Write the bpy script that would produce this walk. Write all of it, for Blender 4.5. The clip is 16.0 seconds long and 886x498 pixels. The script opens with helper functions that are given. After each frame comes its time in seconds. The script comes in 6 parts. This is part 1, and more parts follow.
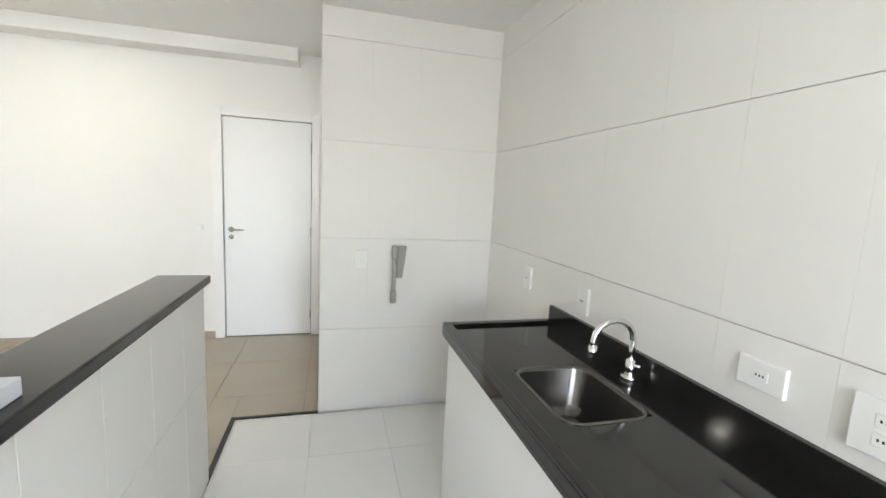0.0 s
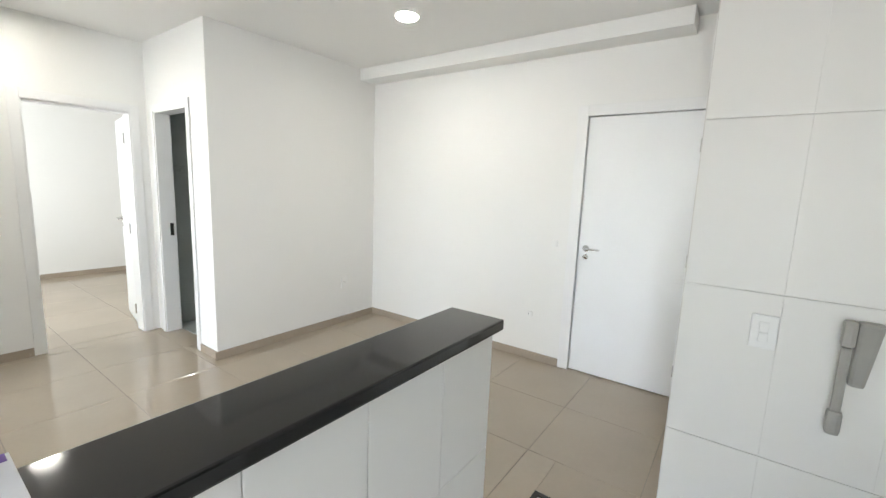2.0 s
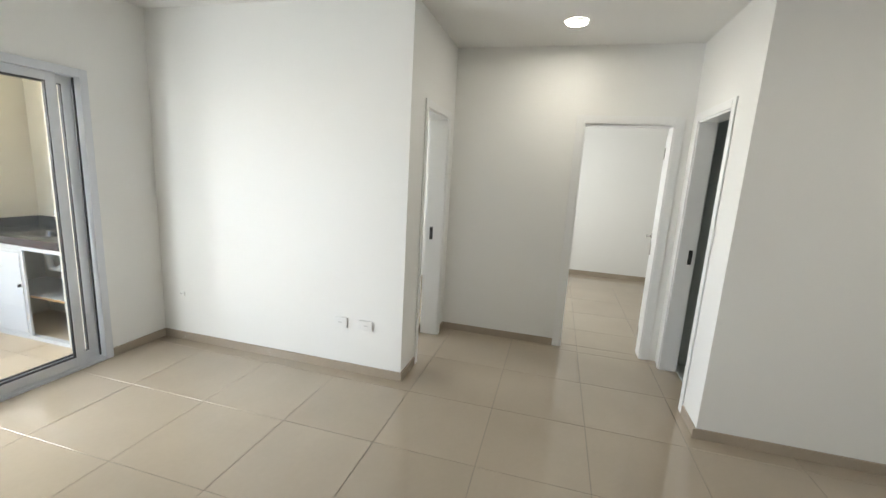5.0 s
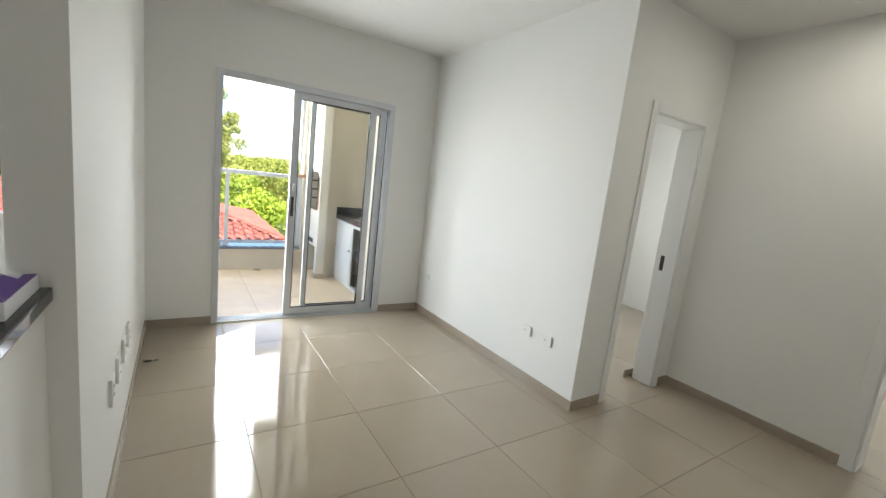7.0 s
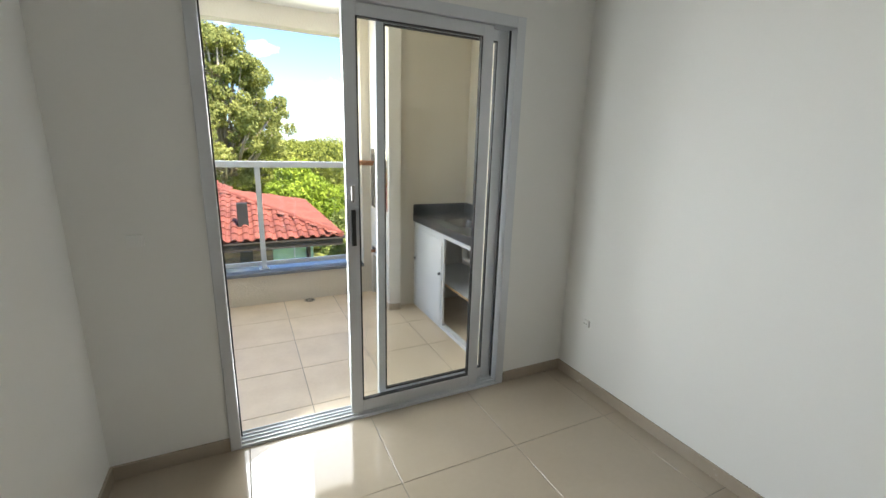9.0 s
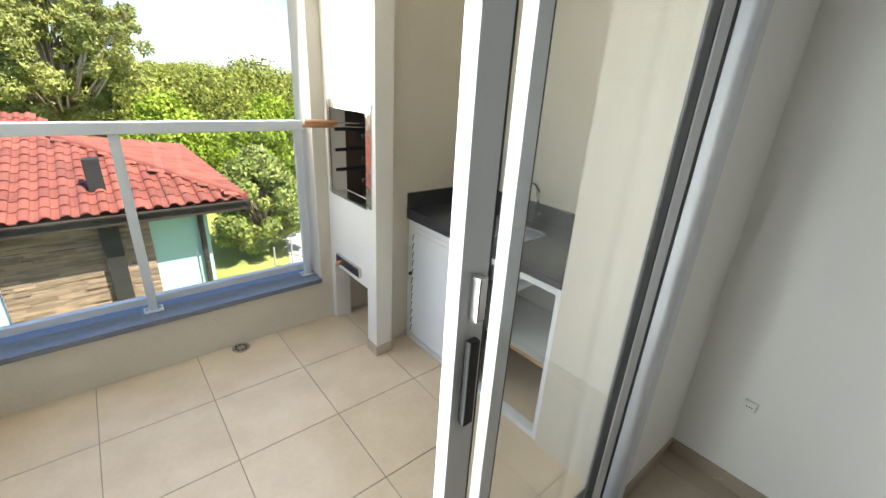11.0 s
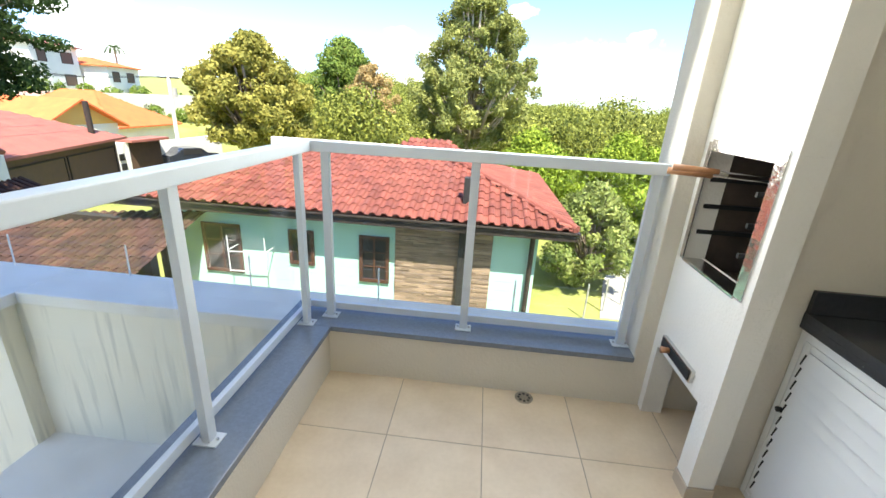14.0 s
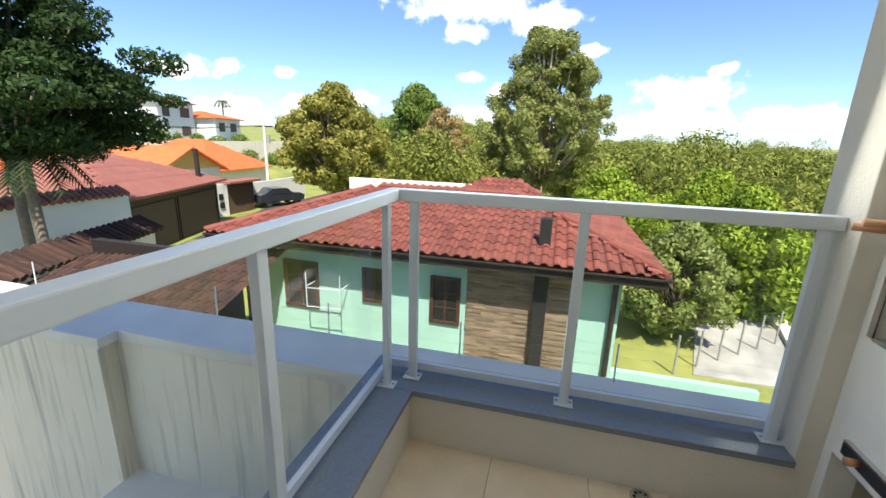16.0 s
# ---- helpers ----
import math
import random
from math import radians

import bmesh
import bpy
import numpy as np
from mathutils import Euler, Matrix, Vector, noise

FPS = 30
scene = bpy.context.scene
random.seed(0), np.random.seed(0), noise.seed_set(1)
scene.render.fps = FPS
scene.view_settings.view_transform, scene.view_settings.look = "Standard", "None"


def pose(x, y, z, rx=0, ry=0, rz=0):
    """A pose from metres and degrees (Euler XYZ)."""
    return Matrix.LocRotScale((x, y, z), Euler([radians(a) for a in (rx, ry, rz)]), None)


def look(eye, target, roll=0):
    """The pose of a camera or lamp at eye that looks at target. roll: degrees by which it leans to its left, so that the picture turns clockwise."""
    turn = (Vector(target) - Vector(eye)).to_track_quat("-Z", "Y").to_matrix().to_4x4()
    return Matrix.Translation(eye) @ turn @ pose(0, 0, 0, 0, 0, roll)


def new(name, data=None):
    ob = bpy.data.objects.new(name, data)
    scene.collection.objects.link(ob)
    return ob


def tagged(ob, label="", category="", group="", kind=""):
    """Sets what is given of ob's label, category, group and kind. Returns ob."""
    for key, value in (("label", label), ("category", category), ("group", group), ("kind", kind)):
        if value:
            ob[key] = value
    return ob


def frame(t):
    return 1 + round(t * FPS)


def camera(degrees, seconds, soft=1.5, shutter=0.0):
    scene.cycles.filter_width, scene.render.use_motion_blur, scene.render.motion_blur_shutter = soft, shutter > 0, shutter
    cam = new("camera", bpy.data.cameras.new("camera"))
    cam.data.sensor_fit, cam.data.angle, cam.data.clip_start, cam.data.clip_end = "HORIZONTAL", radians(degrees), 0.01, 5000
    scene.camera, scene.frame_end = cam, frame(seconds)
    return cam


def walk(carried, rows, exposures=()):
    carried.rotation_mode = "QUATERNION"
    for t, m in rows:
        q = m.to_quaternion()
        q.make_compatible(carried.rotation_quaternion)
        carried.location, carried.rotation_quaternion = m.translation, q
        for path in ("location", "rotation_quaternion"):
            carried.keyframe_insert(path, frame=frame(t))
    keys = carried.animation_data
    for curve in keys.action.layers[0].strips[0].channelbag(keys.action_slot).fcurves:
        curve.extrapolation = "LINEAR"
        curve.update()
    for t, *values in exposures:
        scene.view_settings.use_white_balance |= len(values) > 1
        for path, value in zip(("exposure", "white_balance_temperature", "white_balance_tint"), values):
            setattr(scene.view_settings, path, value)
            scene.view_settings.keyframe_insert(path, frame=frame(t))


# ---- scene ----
cam = camera(94.0, 16.0)
PATH = [
    (0, (0.655, 0.8, 1.5), (1.174, 2.713, 1.233), 2.9),
    (0.5, (0.79, 0.981, 1.54), (0.752, 2.97, 1.332), 2.4),
    (1, (0.767, 1.161, 1.516), (0.438, 3.12, 1.286), 0.5),
    (1.5, (0.731, 1.414, 1.504), (-0.006, 3.25, 1.211), 0.0),
    (2, (0.735, 1.69, 1.512), (-0.419, 3.296, 1.215), 2.2),
    (2.5, (0.602, 1.879, 1.487), (-0.589, 3.453, 1.164), 4.8),
    (3, (0.44, 2.034, 1.503), (-0.822, 3.551, 1.183), 3.7),
    (3.5, (0.36, 2.229, 1.513), (-1.292, 3.318, 1.219), 4.7),
    (4, (0.245, 2.286, 1.591), (-1.658, 2.814, 1.271), 4.6),
    (4.5, (0.118, 2.228, 1.577), (-1.854, 2.298, 1.249), 4.4),
    (5, (0.058, 2.273, 1.594), (-1.841, 1.767, 1.224), 3.3),
    (5.2, (0.057, 2.331, 1.575), (-1.766, 1.599, 1.198), 3.5),
    (5.7, (0.122, 2.72, 1.55), (-1.63, 1.78, 1.18), 4.2),
    (6.2, (0.02, 3.09, 1.51), (-1.56, 1.91, 1.16), 5.0),
    (6.7, (-0.29, 3.09, 1.465), (-1.55, 1.57, 1.14), 5.9),
    (7.3, (-0.508, 2.669, 1.438), (-1.492, 0.955, 1.133), 6.6),
    (7.5, (-0.571, 2.5, 1.459), (-1.56, 0.785, 1.17), 5.8),
    (8, (-0.823, 2.045, 1.497), (-1.712, 0.285, 1.157), 2.9),
    (8.5, (-0.767, 1.506, 1.442), (-1.631, -0.251, 1.036), 4.5),
    (9, (-0.812, 0.996, 1.466), (-1.659, -0.752, 0.991), 1.6),
    (9.5, (-0.758, 0.41, 1.467), (-1.64, -1.315, 0.968), 5.3),
    (9.7, (-0.762, 0.301, 1.562), (-1.664, -1.394, 1.002), 1.5),
    (11.8, (-0.907, -0.991, 1.534), (-2.182, -2.314, 0.745), 6.6),
    (12, (-0.909, -1.026, 1.523), (-2.146, -2.372, 0.712), 6.2),
    (12.5, (-0.889, -1.051, 1.507), (-1.709, -2.69, 0.708), 4.2),
    (13, (-0.956, -1.023, 1.495), (-1.222, -2.834, 0.689), 4.9),
    (13.5, (-0.966, -1.015, 1.496), (-0.964, -2.834, 0.665), 5.3),
    (14, (-0.963, -1.003, 1.525), (-0.807, -2.881, 0.857), 3.4),
    (14.5, (-0.937, -0.989, 1.558), (-0.58, -2.89, 1.048), 1.3),
    (15, (-0.938, -0.989, 1.558), (-0.557, -2.889, 1.064), 1.0),
    (15.5, (-0.907, -1.061, 1.54), (-0.636, -2.969, 1.006), 1.2),
    (16, (-0.781, -1.232, 1.542), (-0.298, -3.103, 1.028), 1.8),
]
EXPOSURES = [(0, 4.05, 6750, 10), (2, 3.98, 6550, 10), (3.5, 3.85, 6600, 10), (5.2, 3.3, 6850, 9), (7.3, 3.05, 6800, 8), (8.5, 2.7, 6850, 7), (9.7, 2.4, 6900, 8), (11.8, 2.5, 6750, 6), (13.5, 2.5, 6650, 5), (14.0, 2.5, 6700, 6), (14.5, 1.95, 6700, 6), (16, 1.65, 6700, 5)]
walk(cam, [(t, look(eye, target, roll)) for t, eye, target, roll in PATH], EXPOSURES)

# ---- light ----
world = bpy.data.worlds.new("sky")
scene.world = world
world.use_nodes = True
wn, wl = world.node_tree.nodes, world.node_tree.links
wn.clear()
w_out = wn.new("ShaderNodeOutputWorld")
w_bg = wn.new("ShaderNodeBackground")
w_sky = wn.new("ShaderNodeTexSky")
w_sky.sky_type = "NISHITA"
w_sky.sun_disc = False
SUN_EL, SUN_AZ = 58.0, 332.0
w_sky.sun_elevation = radians(SUN_EL)
w_sky.sun_rotation = radians(SUN_AZ)
w_sky.air_density, w_sky.dust_density, w_sky.ozone_density = 0.75, 0.45, 2.6
w_bg.inputs["Strength"].default_value = 0.15
# fair-weather cumulus: (direction, half width, half height), and more of them round the rest of the sky
CLOUDS = [((0.20, -0.946, 0.285), 0.15, 0.048), ((0.04, -0.97, 0.247), 0.075, 0.030), ((0.216, -0.952, 0.222), 0.065, 0.020), ((0.71, -0.694, 0.117), 0.06, 0.019),
          ((0.646, -0.753, 0.127), 0.026, 0.014), ((0.566, -0.815, 0.125), 0.021, 0.012), ((0.527, -0.847, 0.066), 0.075, 0.022), ((0.438, -0.895, 0.080), 0.05, 0.016),
          ((0.20, -0.971, 0.135), 0.034, 0.013), ((0.137, -0.985, 0.100), 0.032, 0.022), ((0.181, -0.982, 0.051), 0.075, 0.026), ((-0.234, -0.967, 0.105), 0.095, 0.030),
          ((-0.059, -0.981, 0.187), 0.036, 0.013), ((-0.284, -0.948, 0.142), 0.026, 0.012), ((-0.221, -0.974, 0.045), 0.15, 0.028), ((0.66, -0.749, 0.055), 0.06, 0.020), ((-0.425, -0.904, 0.05), 0.10, 0.03)]
c_rng = random.Random(8)
for k in range(14):
    c_a, c_e = radians(130 + 200 * k / 13 - 90), c_rng.uniform(0.08, 0.6)
    CLOUDS.append(((math.cos(c_a) * math.cos(c_e), math.sin(c_a) * math.cos(c_e), math.sin(c_e)), c_rng.uniform(0.06, 0.16), c_rng.uniform(0.025, 0.05)))
w_tc = wn.new("ShaderNodeTexCoord")
w_noise = wn.new("ShaderNodeTexNoise")
w_noise.inputs["Scale"].default_value = 22.0
w_noise.inputs["Detail"].default_value = 6.0
w_noise.inputs["Roughness"].default_value = 0.6
wl.new(w_tc.outputs["Generated"], w_noise.inputs["Vector"])
w_near = None
for c_dir, c_w, c_h in CLOUDS:
    w_sub, w_mul, w_len = wn.new("ShaderNodeVectorMath"), wn.new("ShaderNodeVectorMath"), wn.new("ShaderNodeVectorMath")
    w_sub.operation, w_mul.operation, w_len.operation = "SUBTRACT", "MULTIPLY", "LENGTH"
    w_sub.inputs[1].default_value = c_dir
    w_mul.inputs[1].default_value = (1 / c_w, 1 / c_w, 1 / c_h)
    wl.new(w_tc.outputs["Generated"], w_sub.inputs[0])
    wl.new(w_sub.outputs["Vector"], w_mul.inputs[0])
    wl.new(w_mul.outputs["Vector"], w_len.inputs[0])
    if w_near is None:
        w_near = w_len.outputs["Value"]
    else:
        w_min = wn.new("ShaderNodeMath")
        w_min.operation = "SMOOTH_MIN"
        w_min.inputs[2].default_value = 0.25
        wl.new(w_near, w_min.inputs[0])
        wl.new(w_len.outputs["Value"], w_min.inputs[1])
        w_near = w_min.outputs[0]
w_edge = wn.new("ShaderNodeMath")
w_edge.operation = "MULTIPLY_ADD"
w_edge.inputs[1].default_value = 2.6
wl.new(w_noise.outputs["Fac"], w_edge.inputs[0])
wl.new(w_near, w_edge.inputs[2])
w_ramp = wn.new("ShaderNodeMapRange")
w_ramp.interpolation_type = "SMOOTHSTEP"
w_ramp.inputs["From Min"].default_value, w_ramp.inputs["From Max"].default_value = 2.45, 1.75
wl.new(w_edge.outputs[0], w_ramp.inputs["Value"])
w_mix = wn.new("ShaderNodeMixRGB")
w_mix.inputs["Color2"].default_value = (3.9, 3.95, 4.05, 1)
wl.new(w_ramp.outputs["Result"], w_mix.inputs["Fac"])
w_tint = wn.new("ShaderNodeMixRGB")
w_tint.blend_type = "MULTIPLY"
w_tint.inputs["Fac"].default_value = 1.0
w_tint.inputs["Color2"].default_value = (0.43, 0.47, 0.545, 1)
wl.new(w_sky.outputs["Color"], w_tint.inputs["Color1"])
wl.new(w_tint.outputs["Color"], w_mix.inputs["Color1"])
wl.new(w_mix.outputs["Color"], w_bg.inputs["Color"])
wl.new(w_bg.outputs["Background"], w_out.inputs["Surface"])

sun = new("sun", bpy.data.lights.new("sun", "SUN"))
sun.data.energy, sun.data.angle, sun.data.color = 2.6, radians(0.6), (1.0, 0.93, 0.82)
_az = radians(SUN_AZ)
_toward = Vector((math.sin(_az) * math.cos(radians(SUN_EL)), math.cos(_az) * math.cos(radians(SUN_EL)), math.sin(radians(SUN_EL))))
sun.matrix_world = look(tuple(_toward * 60), (0, 0, 0))


def window_light(name, eye, target, w, h, watts, color=(0.93, 0.97, 1.0)):
    lamp = new(name, bpy.data.lights.new(name, "AREA"))
    lamp.data.shape, lamp.data.size, lamp.data.size_y = "RECTANGLE", w, h
    lamp.data.energy, lamp.data.color = watts, color
    lamp.matrix_world = look(eye, target)
    return lamp


# daylight standing in the openings of the kitchen and the bedrooms
window_light("kitchen_daylight", (0.95, -0.93, 1.5), (0.95, 1.0, 1.45), 1.4, 1.4, 3.0)
window_light("bedroom_daylight", (-5.6, 1.33, 1.6), (-5.6, 3.0, 1.4), 1.2, 1.1, 4.5)
window_light("small_room_daylight", (-4.2, -0.93, 1.6), (-4.0, 1.0, 1.4), 1.2, 1.1, 3.4)

# fill lamps added to boost the sky's light: in the two open sides of the balcony, between the rail and the beam, and in
# the doorway
window_light("balcony_front_daylight", (-0.92, -3.11, 1.84), (-0.92, 0.0, 1.5), 1.75, 1.0, 6.0, (0.97, 0.98, 0.97))
window_light("balcony_door_daylight", (-0.90, -1.15, 1.08), (-2.2, 0.75, 1.0), 0.42, 1.85, 4.3, (0.86, 0.93, 1.0)).data.spread = radians(150)
window_light("balcony_side_daylight", (-0.05, -2.1, 1.84), (-2.4, -1.9, 1.5), 1.7, 1.0, 0.6, (0.97, 0.98, 0.97))


# ---- materials ----
def rgb(c):
    return (*c, 1)


def material(name, color, rough=0.5, metal=0.0, var=0.06, scale=6.0, fine=60.0, bump=0.05, color2=None, random_tint=0.0, coat=0.0, spec=0.5, island=False, streaks=0.0):
    """Two scales of noise tint the colour and bend the normal a little."""
    m = bpy.data.materials.new(name)
    m.use_nodes = True
    n, l = m.node_tree.nodes, m.node_tree.links
    b = n["Principled BSDF"]
    tc = n.new("ShaderNodeTexCoord")
    geo = n.new("ShaderNodeNewGeometry")
    big, small = n.new("ShaderNodeTexNoise"), n.new("ShaderNodeTexNoise")
    big.inputs["Scale"].default_value, small.inputs["Scale"].default_value = scale, fine
    big.inputs["Detail"].default_value, small.inputs["Detail"].default_value = 4.0, 3.0
    l.new(geo.outputs["Position"], big.inputs["Vector"])
    l.new(geo.outputs["Position"], small.inputs["Vector"])
    add = n.new("ShaderNodeMath")
    add.operation = "MULTIPLY_ADD"
    add.inputs[1].default_value = 0.35
    l.new(small.outputs["Fac"], add.inputs[0])
    l.new(big.outputs["Fac"], add.inputs[2])
    fac = n.new("ShaderNodeMapRange")
    fac.inputs["From Min"].default_value, fac.inputs["From Max"].default_value = 0.4, 0.95
    l.new(add.outputs[0], fac.inputs["Value"])
    mix = n.new("ShaderNodeMixRGB")
    c2 = color2 if color2 else tuple(min(1, c * (1 + var)) for c in color)
    c1 = color if color2 else tuple(c * (1 - var) for c in color)
    mix.inputs["Color1"].default_value, mix.inputs["Color2"].default_value = rgb(c1), rgb(c2)
    l.new(fac.outputs["Result"], mix.inputs["Fac"])
    last = mix.outputs["Color"]
    if streaks:
        mp = n.new("ShaderNodeMapping")
        mp.inputs["Scale"].default_value = (9, 9, 0.5)
        st = n.new("ShaderNodeTexNoise")
        st.inputs["Scale"].default_value, st.inputs["Detail"].default_value = 1.6, 5
        l.new(geo.outputs["Position"], mp.inputs["Vector"])
        l.new(mp.outputs["Vector"], st.inputs["Vector"])
        mr = n.new("ShaderNodeMapRange")
        mr.inputs["From Min"].default_value, mr.inputs["From Max"].default_value = 0.52, 0.72
        mr.inputs["To Max"].default_value = streaks
        l.new(st.outputs["Fac"], mr.inputs["Value"])
        mx = n.new("ShaderNodeMixRGB")
        mx.inputs["Color2"].default_value = rgb(tuple(c * 0.3 for c in color))
        l.new(mr.outputs["Result"], mx.inputs["Fac"])
        l.new(last, mx.inputs["Color1"])
        last = mx.outputs["Color"]
    if random_tint:
        hsv = n.new("ShaderNodeHueSaturation")
        mr = n.new("ShaderNodeMapRange")
        mr.inputs["To Min"].default_value, mr.inputs["To Max"].default_value = 1 - random_tint, 1 + random_tint
        if island:
            l.new(geo.outputs["Random Per Island"], mr.inputs["Value"])
        else:
            oi = n.new("ShaderNodeObjectInfo")
            l.new(oi.outputs["Random"], mr.inputs["Value"])
        l.new(mr.outputs["Result"], hsv.inputs["Value"])
        l.new(last, hsv.inputs["Color"])
        last = hsv.outputs["Color"]
    l.new(last, b.inputs["Base Color"])
    rr = n.new("ShaderNodeMapRange")
    rr.inputs["To Min"].default_value, rr.inputs["To Max"].default_value = max(0.02, rough * 0.85), min(1, rough * 1.15)
    l.new(fac.outputs["Result"], rr.inputs["Value"])
    l.new(rr.outputs["Result"], b.inputs["Roughness"])
    b.inputs["Metallic"].default_value = metal
    b.inputs["Specular IOR Level"].default_value = spec
    b.inputs["Coat Weight"].default_value = coat
    if bump:
        bp = n.new("ShaderNodeBump")
        bp.inputs["Strength"].default_value, bp.inputs["Distance"].default_value = bump, 0.01
        l.new(add.outputs[0], bp.inputs["Height"])
        l.new(bp.outputs["Normal"], b.inputs["Normal"])
    return m


def glass_material(name, tint=(0.95, 0.98, 0.97), mirror=0.08):
    """Clear sheet: straight through, with a weak mirror that grows at grazing angles."""
    m = bpy.data.materials.new(name)
    m.use_nodes = True
    n, l = m.node_tree.nodes, m.node_tree.links
    n.clear()
    out = n.new("ShaderNodeOutputMaterial")
    tr, gl, mix, fr = n.new("ShaderNodeBsdfTransparent"), n.new("ShaderNodeBsdfGlossy"), n.new("ShaderNodeMixShader"), n.new("ShaderNodeLayerWeight")
    tr.inputs["Color"].default_value = rgb(tint)
    gl.inputs["Roughness"].default_value = 0.02
    fr.inputs["Blend"].default_value = 0.5
    pw = n.new("ShaderNodeMath")
    pw.operation = "POWER"
    pw.inputs[1].default_value = 4.0
    ma = n.new("ShaderNodeMath")
    ma.operation = "MULTIPLY_ADD"
    ma.inputs[1].default_value, ma.inputs[2].default_value = 0.45, 0.025
    l.new(fr.outputs["Facing"], pw.inputs[0])
    l.new(pw.outputs[0], ma.inputs[0])
    l.new(ma.outputs[0], mix.inputs["Fac"])
    l.new(tr.outputs["BSDF"], mix.inputs[1])
    l.new(gl.outputs["BSDF"], mix.inputs[2])
    l.new(mix.outputs["Shader"], out.inputs["Surface"])
    return m


def lamp_material(name, color, strength):
    m = bpy.data.materials.new(name)
    m.use_nodes = True
    b = m.node_tree.nodes["Principled BSDF"]
    b.inputs["Emission Color"].default_value = rgb(color)
    b.inputs["Emission Strength"].default_value = strength
    return m


def granite(name, base, fleck, rough):
    m = material(name, base, rough, var=0.12, scale=60, fine=420, bump=0.0)
    n, l = m.node_tree.nodes, m.node_tree.links
    b = n["Principled BSDF"]
    old = b.inputs["Base Color"].links[0].from_socket
    vor = n.new("ShaderNodeTexVoronoi")
    vor.inputs["Scale"].default_value = 420
    geo = n.new("ShaderNodeNewGeometry")
    l.new(geo.outputs["Position"], vor.inputs["Vector"])
    mr = n.new("ShaderNodeMapRange")
    mr.inputs["From Min"].default_value, mr.inputs["From Max"].default_value = 0.62, 0.9
    mr.inputs["To Max"].default_value = 0.2
    sep = n.new("ShaderNodeSeparateColor")
    l.new(vor.outputs["Color"], sep.inputs["Color"])
    l.new(sep.outputs["Red"], mr.inputs["Value"])
    mx = n.new("ShaderNodeMixRGB")
    mx.inputs["Color2"].default_value = rgb(fleck)
    l.new(mr.outputs["Result"], mx.inputs["Fac"])
    l.new(old, mx.inputs["Color1"])
    l.new(mx.outputs["Color"], b.inputs["Base Color"])
    return m


M_WALL = material("painted_plaster", (0.80, 0.795, 0.77), 0.75, var=0.015, scale=1.2, fine=90, bump=0.06)
M_CEIL = material("ceiling_paint", (0.80, 0.795, 0.77), 0.85, var=0.012, scale=1.0, fine=120, bump=0.03)
M_TRIM = material("white_lacquer", (0.80, 0.80, 0.79), 0.35, var=0.02, scale=3, fine=80, bump=0.02)
M_DOOR = material("white_door_lacquer", (0.81, 0.82, 0.82), 0.4, var=0.02, scale=2, fine=70, bump=0.02)
M_FLOOR = material("polished_porcelain", (0.37, 0.31, 0.24), 0.07, var=0.05, scale=2.2, fine=35, bump=0.004, random_tint=0.03, spec=0.8)
M_BASE = material("porcelain_baseboard", (0.37, 0.31, 0.245), 0.25, var=0.06, scale=3, fine=40, bump=0.01)
M_GROUT = material("beige_grout", (0.22, 0.19, 0.155), 0.9, var=0.1, scale=10, fine=200, bump=0.1)
M_KFLOOR = material("white_floor_tile", (0.72, 0.72, 0.70), 0.16, var=0.02, scale=3, fine=50, bump=0.006, random_tint=0.015)
M_KTILE = material("glazed_wall_tile", (0.76, 0.75, 0.715), 0.42, var=0.004, scale=1.2, fine=30, bump=0.0, random_tint=0.004)
M_BGROUT = material("sand_grout", (0.36, 0.30, 0.235), 0.9, var=0.1, scale=10, fine=200, bump=0.1)
M_BATH = material("dark_bathroom_tile", (0.42, 0.45, 0.43), 0.3, var=0.1, scale=3, fine=50, bump=0.02)
M_KGROUT = material("grey_grout", (0.66, 0.645, 0.61), 0.9, var=0.1, scale=10, fine=200, bump=0.1)
M_BLACK = granite("black_granite", (0.011, 0.0105, 0.010), (0.03, 0.028, 0.026), 0.08)
M_GREY = granite("grey_granite", (0.038, 0.040, 0.045), (0.058, 0.06, 0.064), 0.24)
M_SILL = granite("blue_grey_granite", (0.165, 0.19, 0.23), (0.24, 0.27, 0.31), 0.07)
M_SINK = material("dull_sink_steel", (0.14, 0.135, 0.13), 0.2, metal=1.0, var=0.1, scale=12, fine=160, bump=0.03)
M_ALU = material("white_aluminium", (0.60, 0.64, 0.68), 0.32, var=0.03, scale=4, fine=90, bump=0.01)
M_FRAME = material("silver_aluminium", (0.62, 0.64, 0.67), 0.34, metal=0.3, var=0.05, scale=4, fine=90, bump=0.01)
M_RUBBER = material("black_rubber", (0.015, 0.015, 0.016), 0.6, var=0.2, scale=10, fine=120)
M_STEEL = material("brushed_steel", (0.62, 0.61, 0.59), 0.22, metal=1.0, var=0.08, scale=12, fine=180, bump=0.03)
M_CRINKLE = material("crinkled_steel", (0.66, 0.64, 0.61), 0.13, metal=1.0, var=0.08, scale=16, fine=55, bump=0.55)
M_CHROME = material("chrome", (0.78, 0.78, 0.78), 0.07, metal=1.0, var=0.03, scale=10, fine=80, bump=0)
M_PLASTIC = material("white_plastic", (0.80, 0.80, 0.78), 0.32, var=0.02, scale=10, fine=60, bump=0)
M_GREYPL = material("grey_plastic", (0.33, 0.32, 0.29), 0.45, var=0.06, scale=10, fine=60, bump=0.02)
M_DARK = material("dark_slot", (0.02, 0.02, 0.02), 0.6, var=0.2, scale=10, fine=60, bump=0)
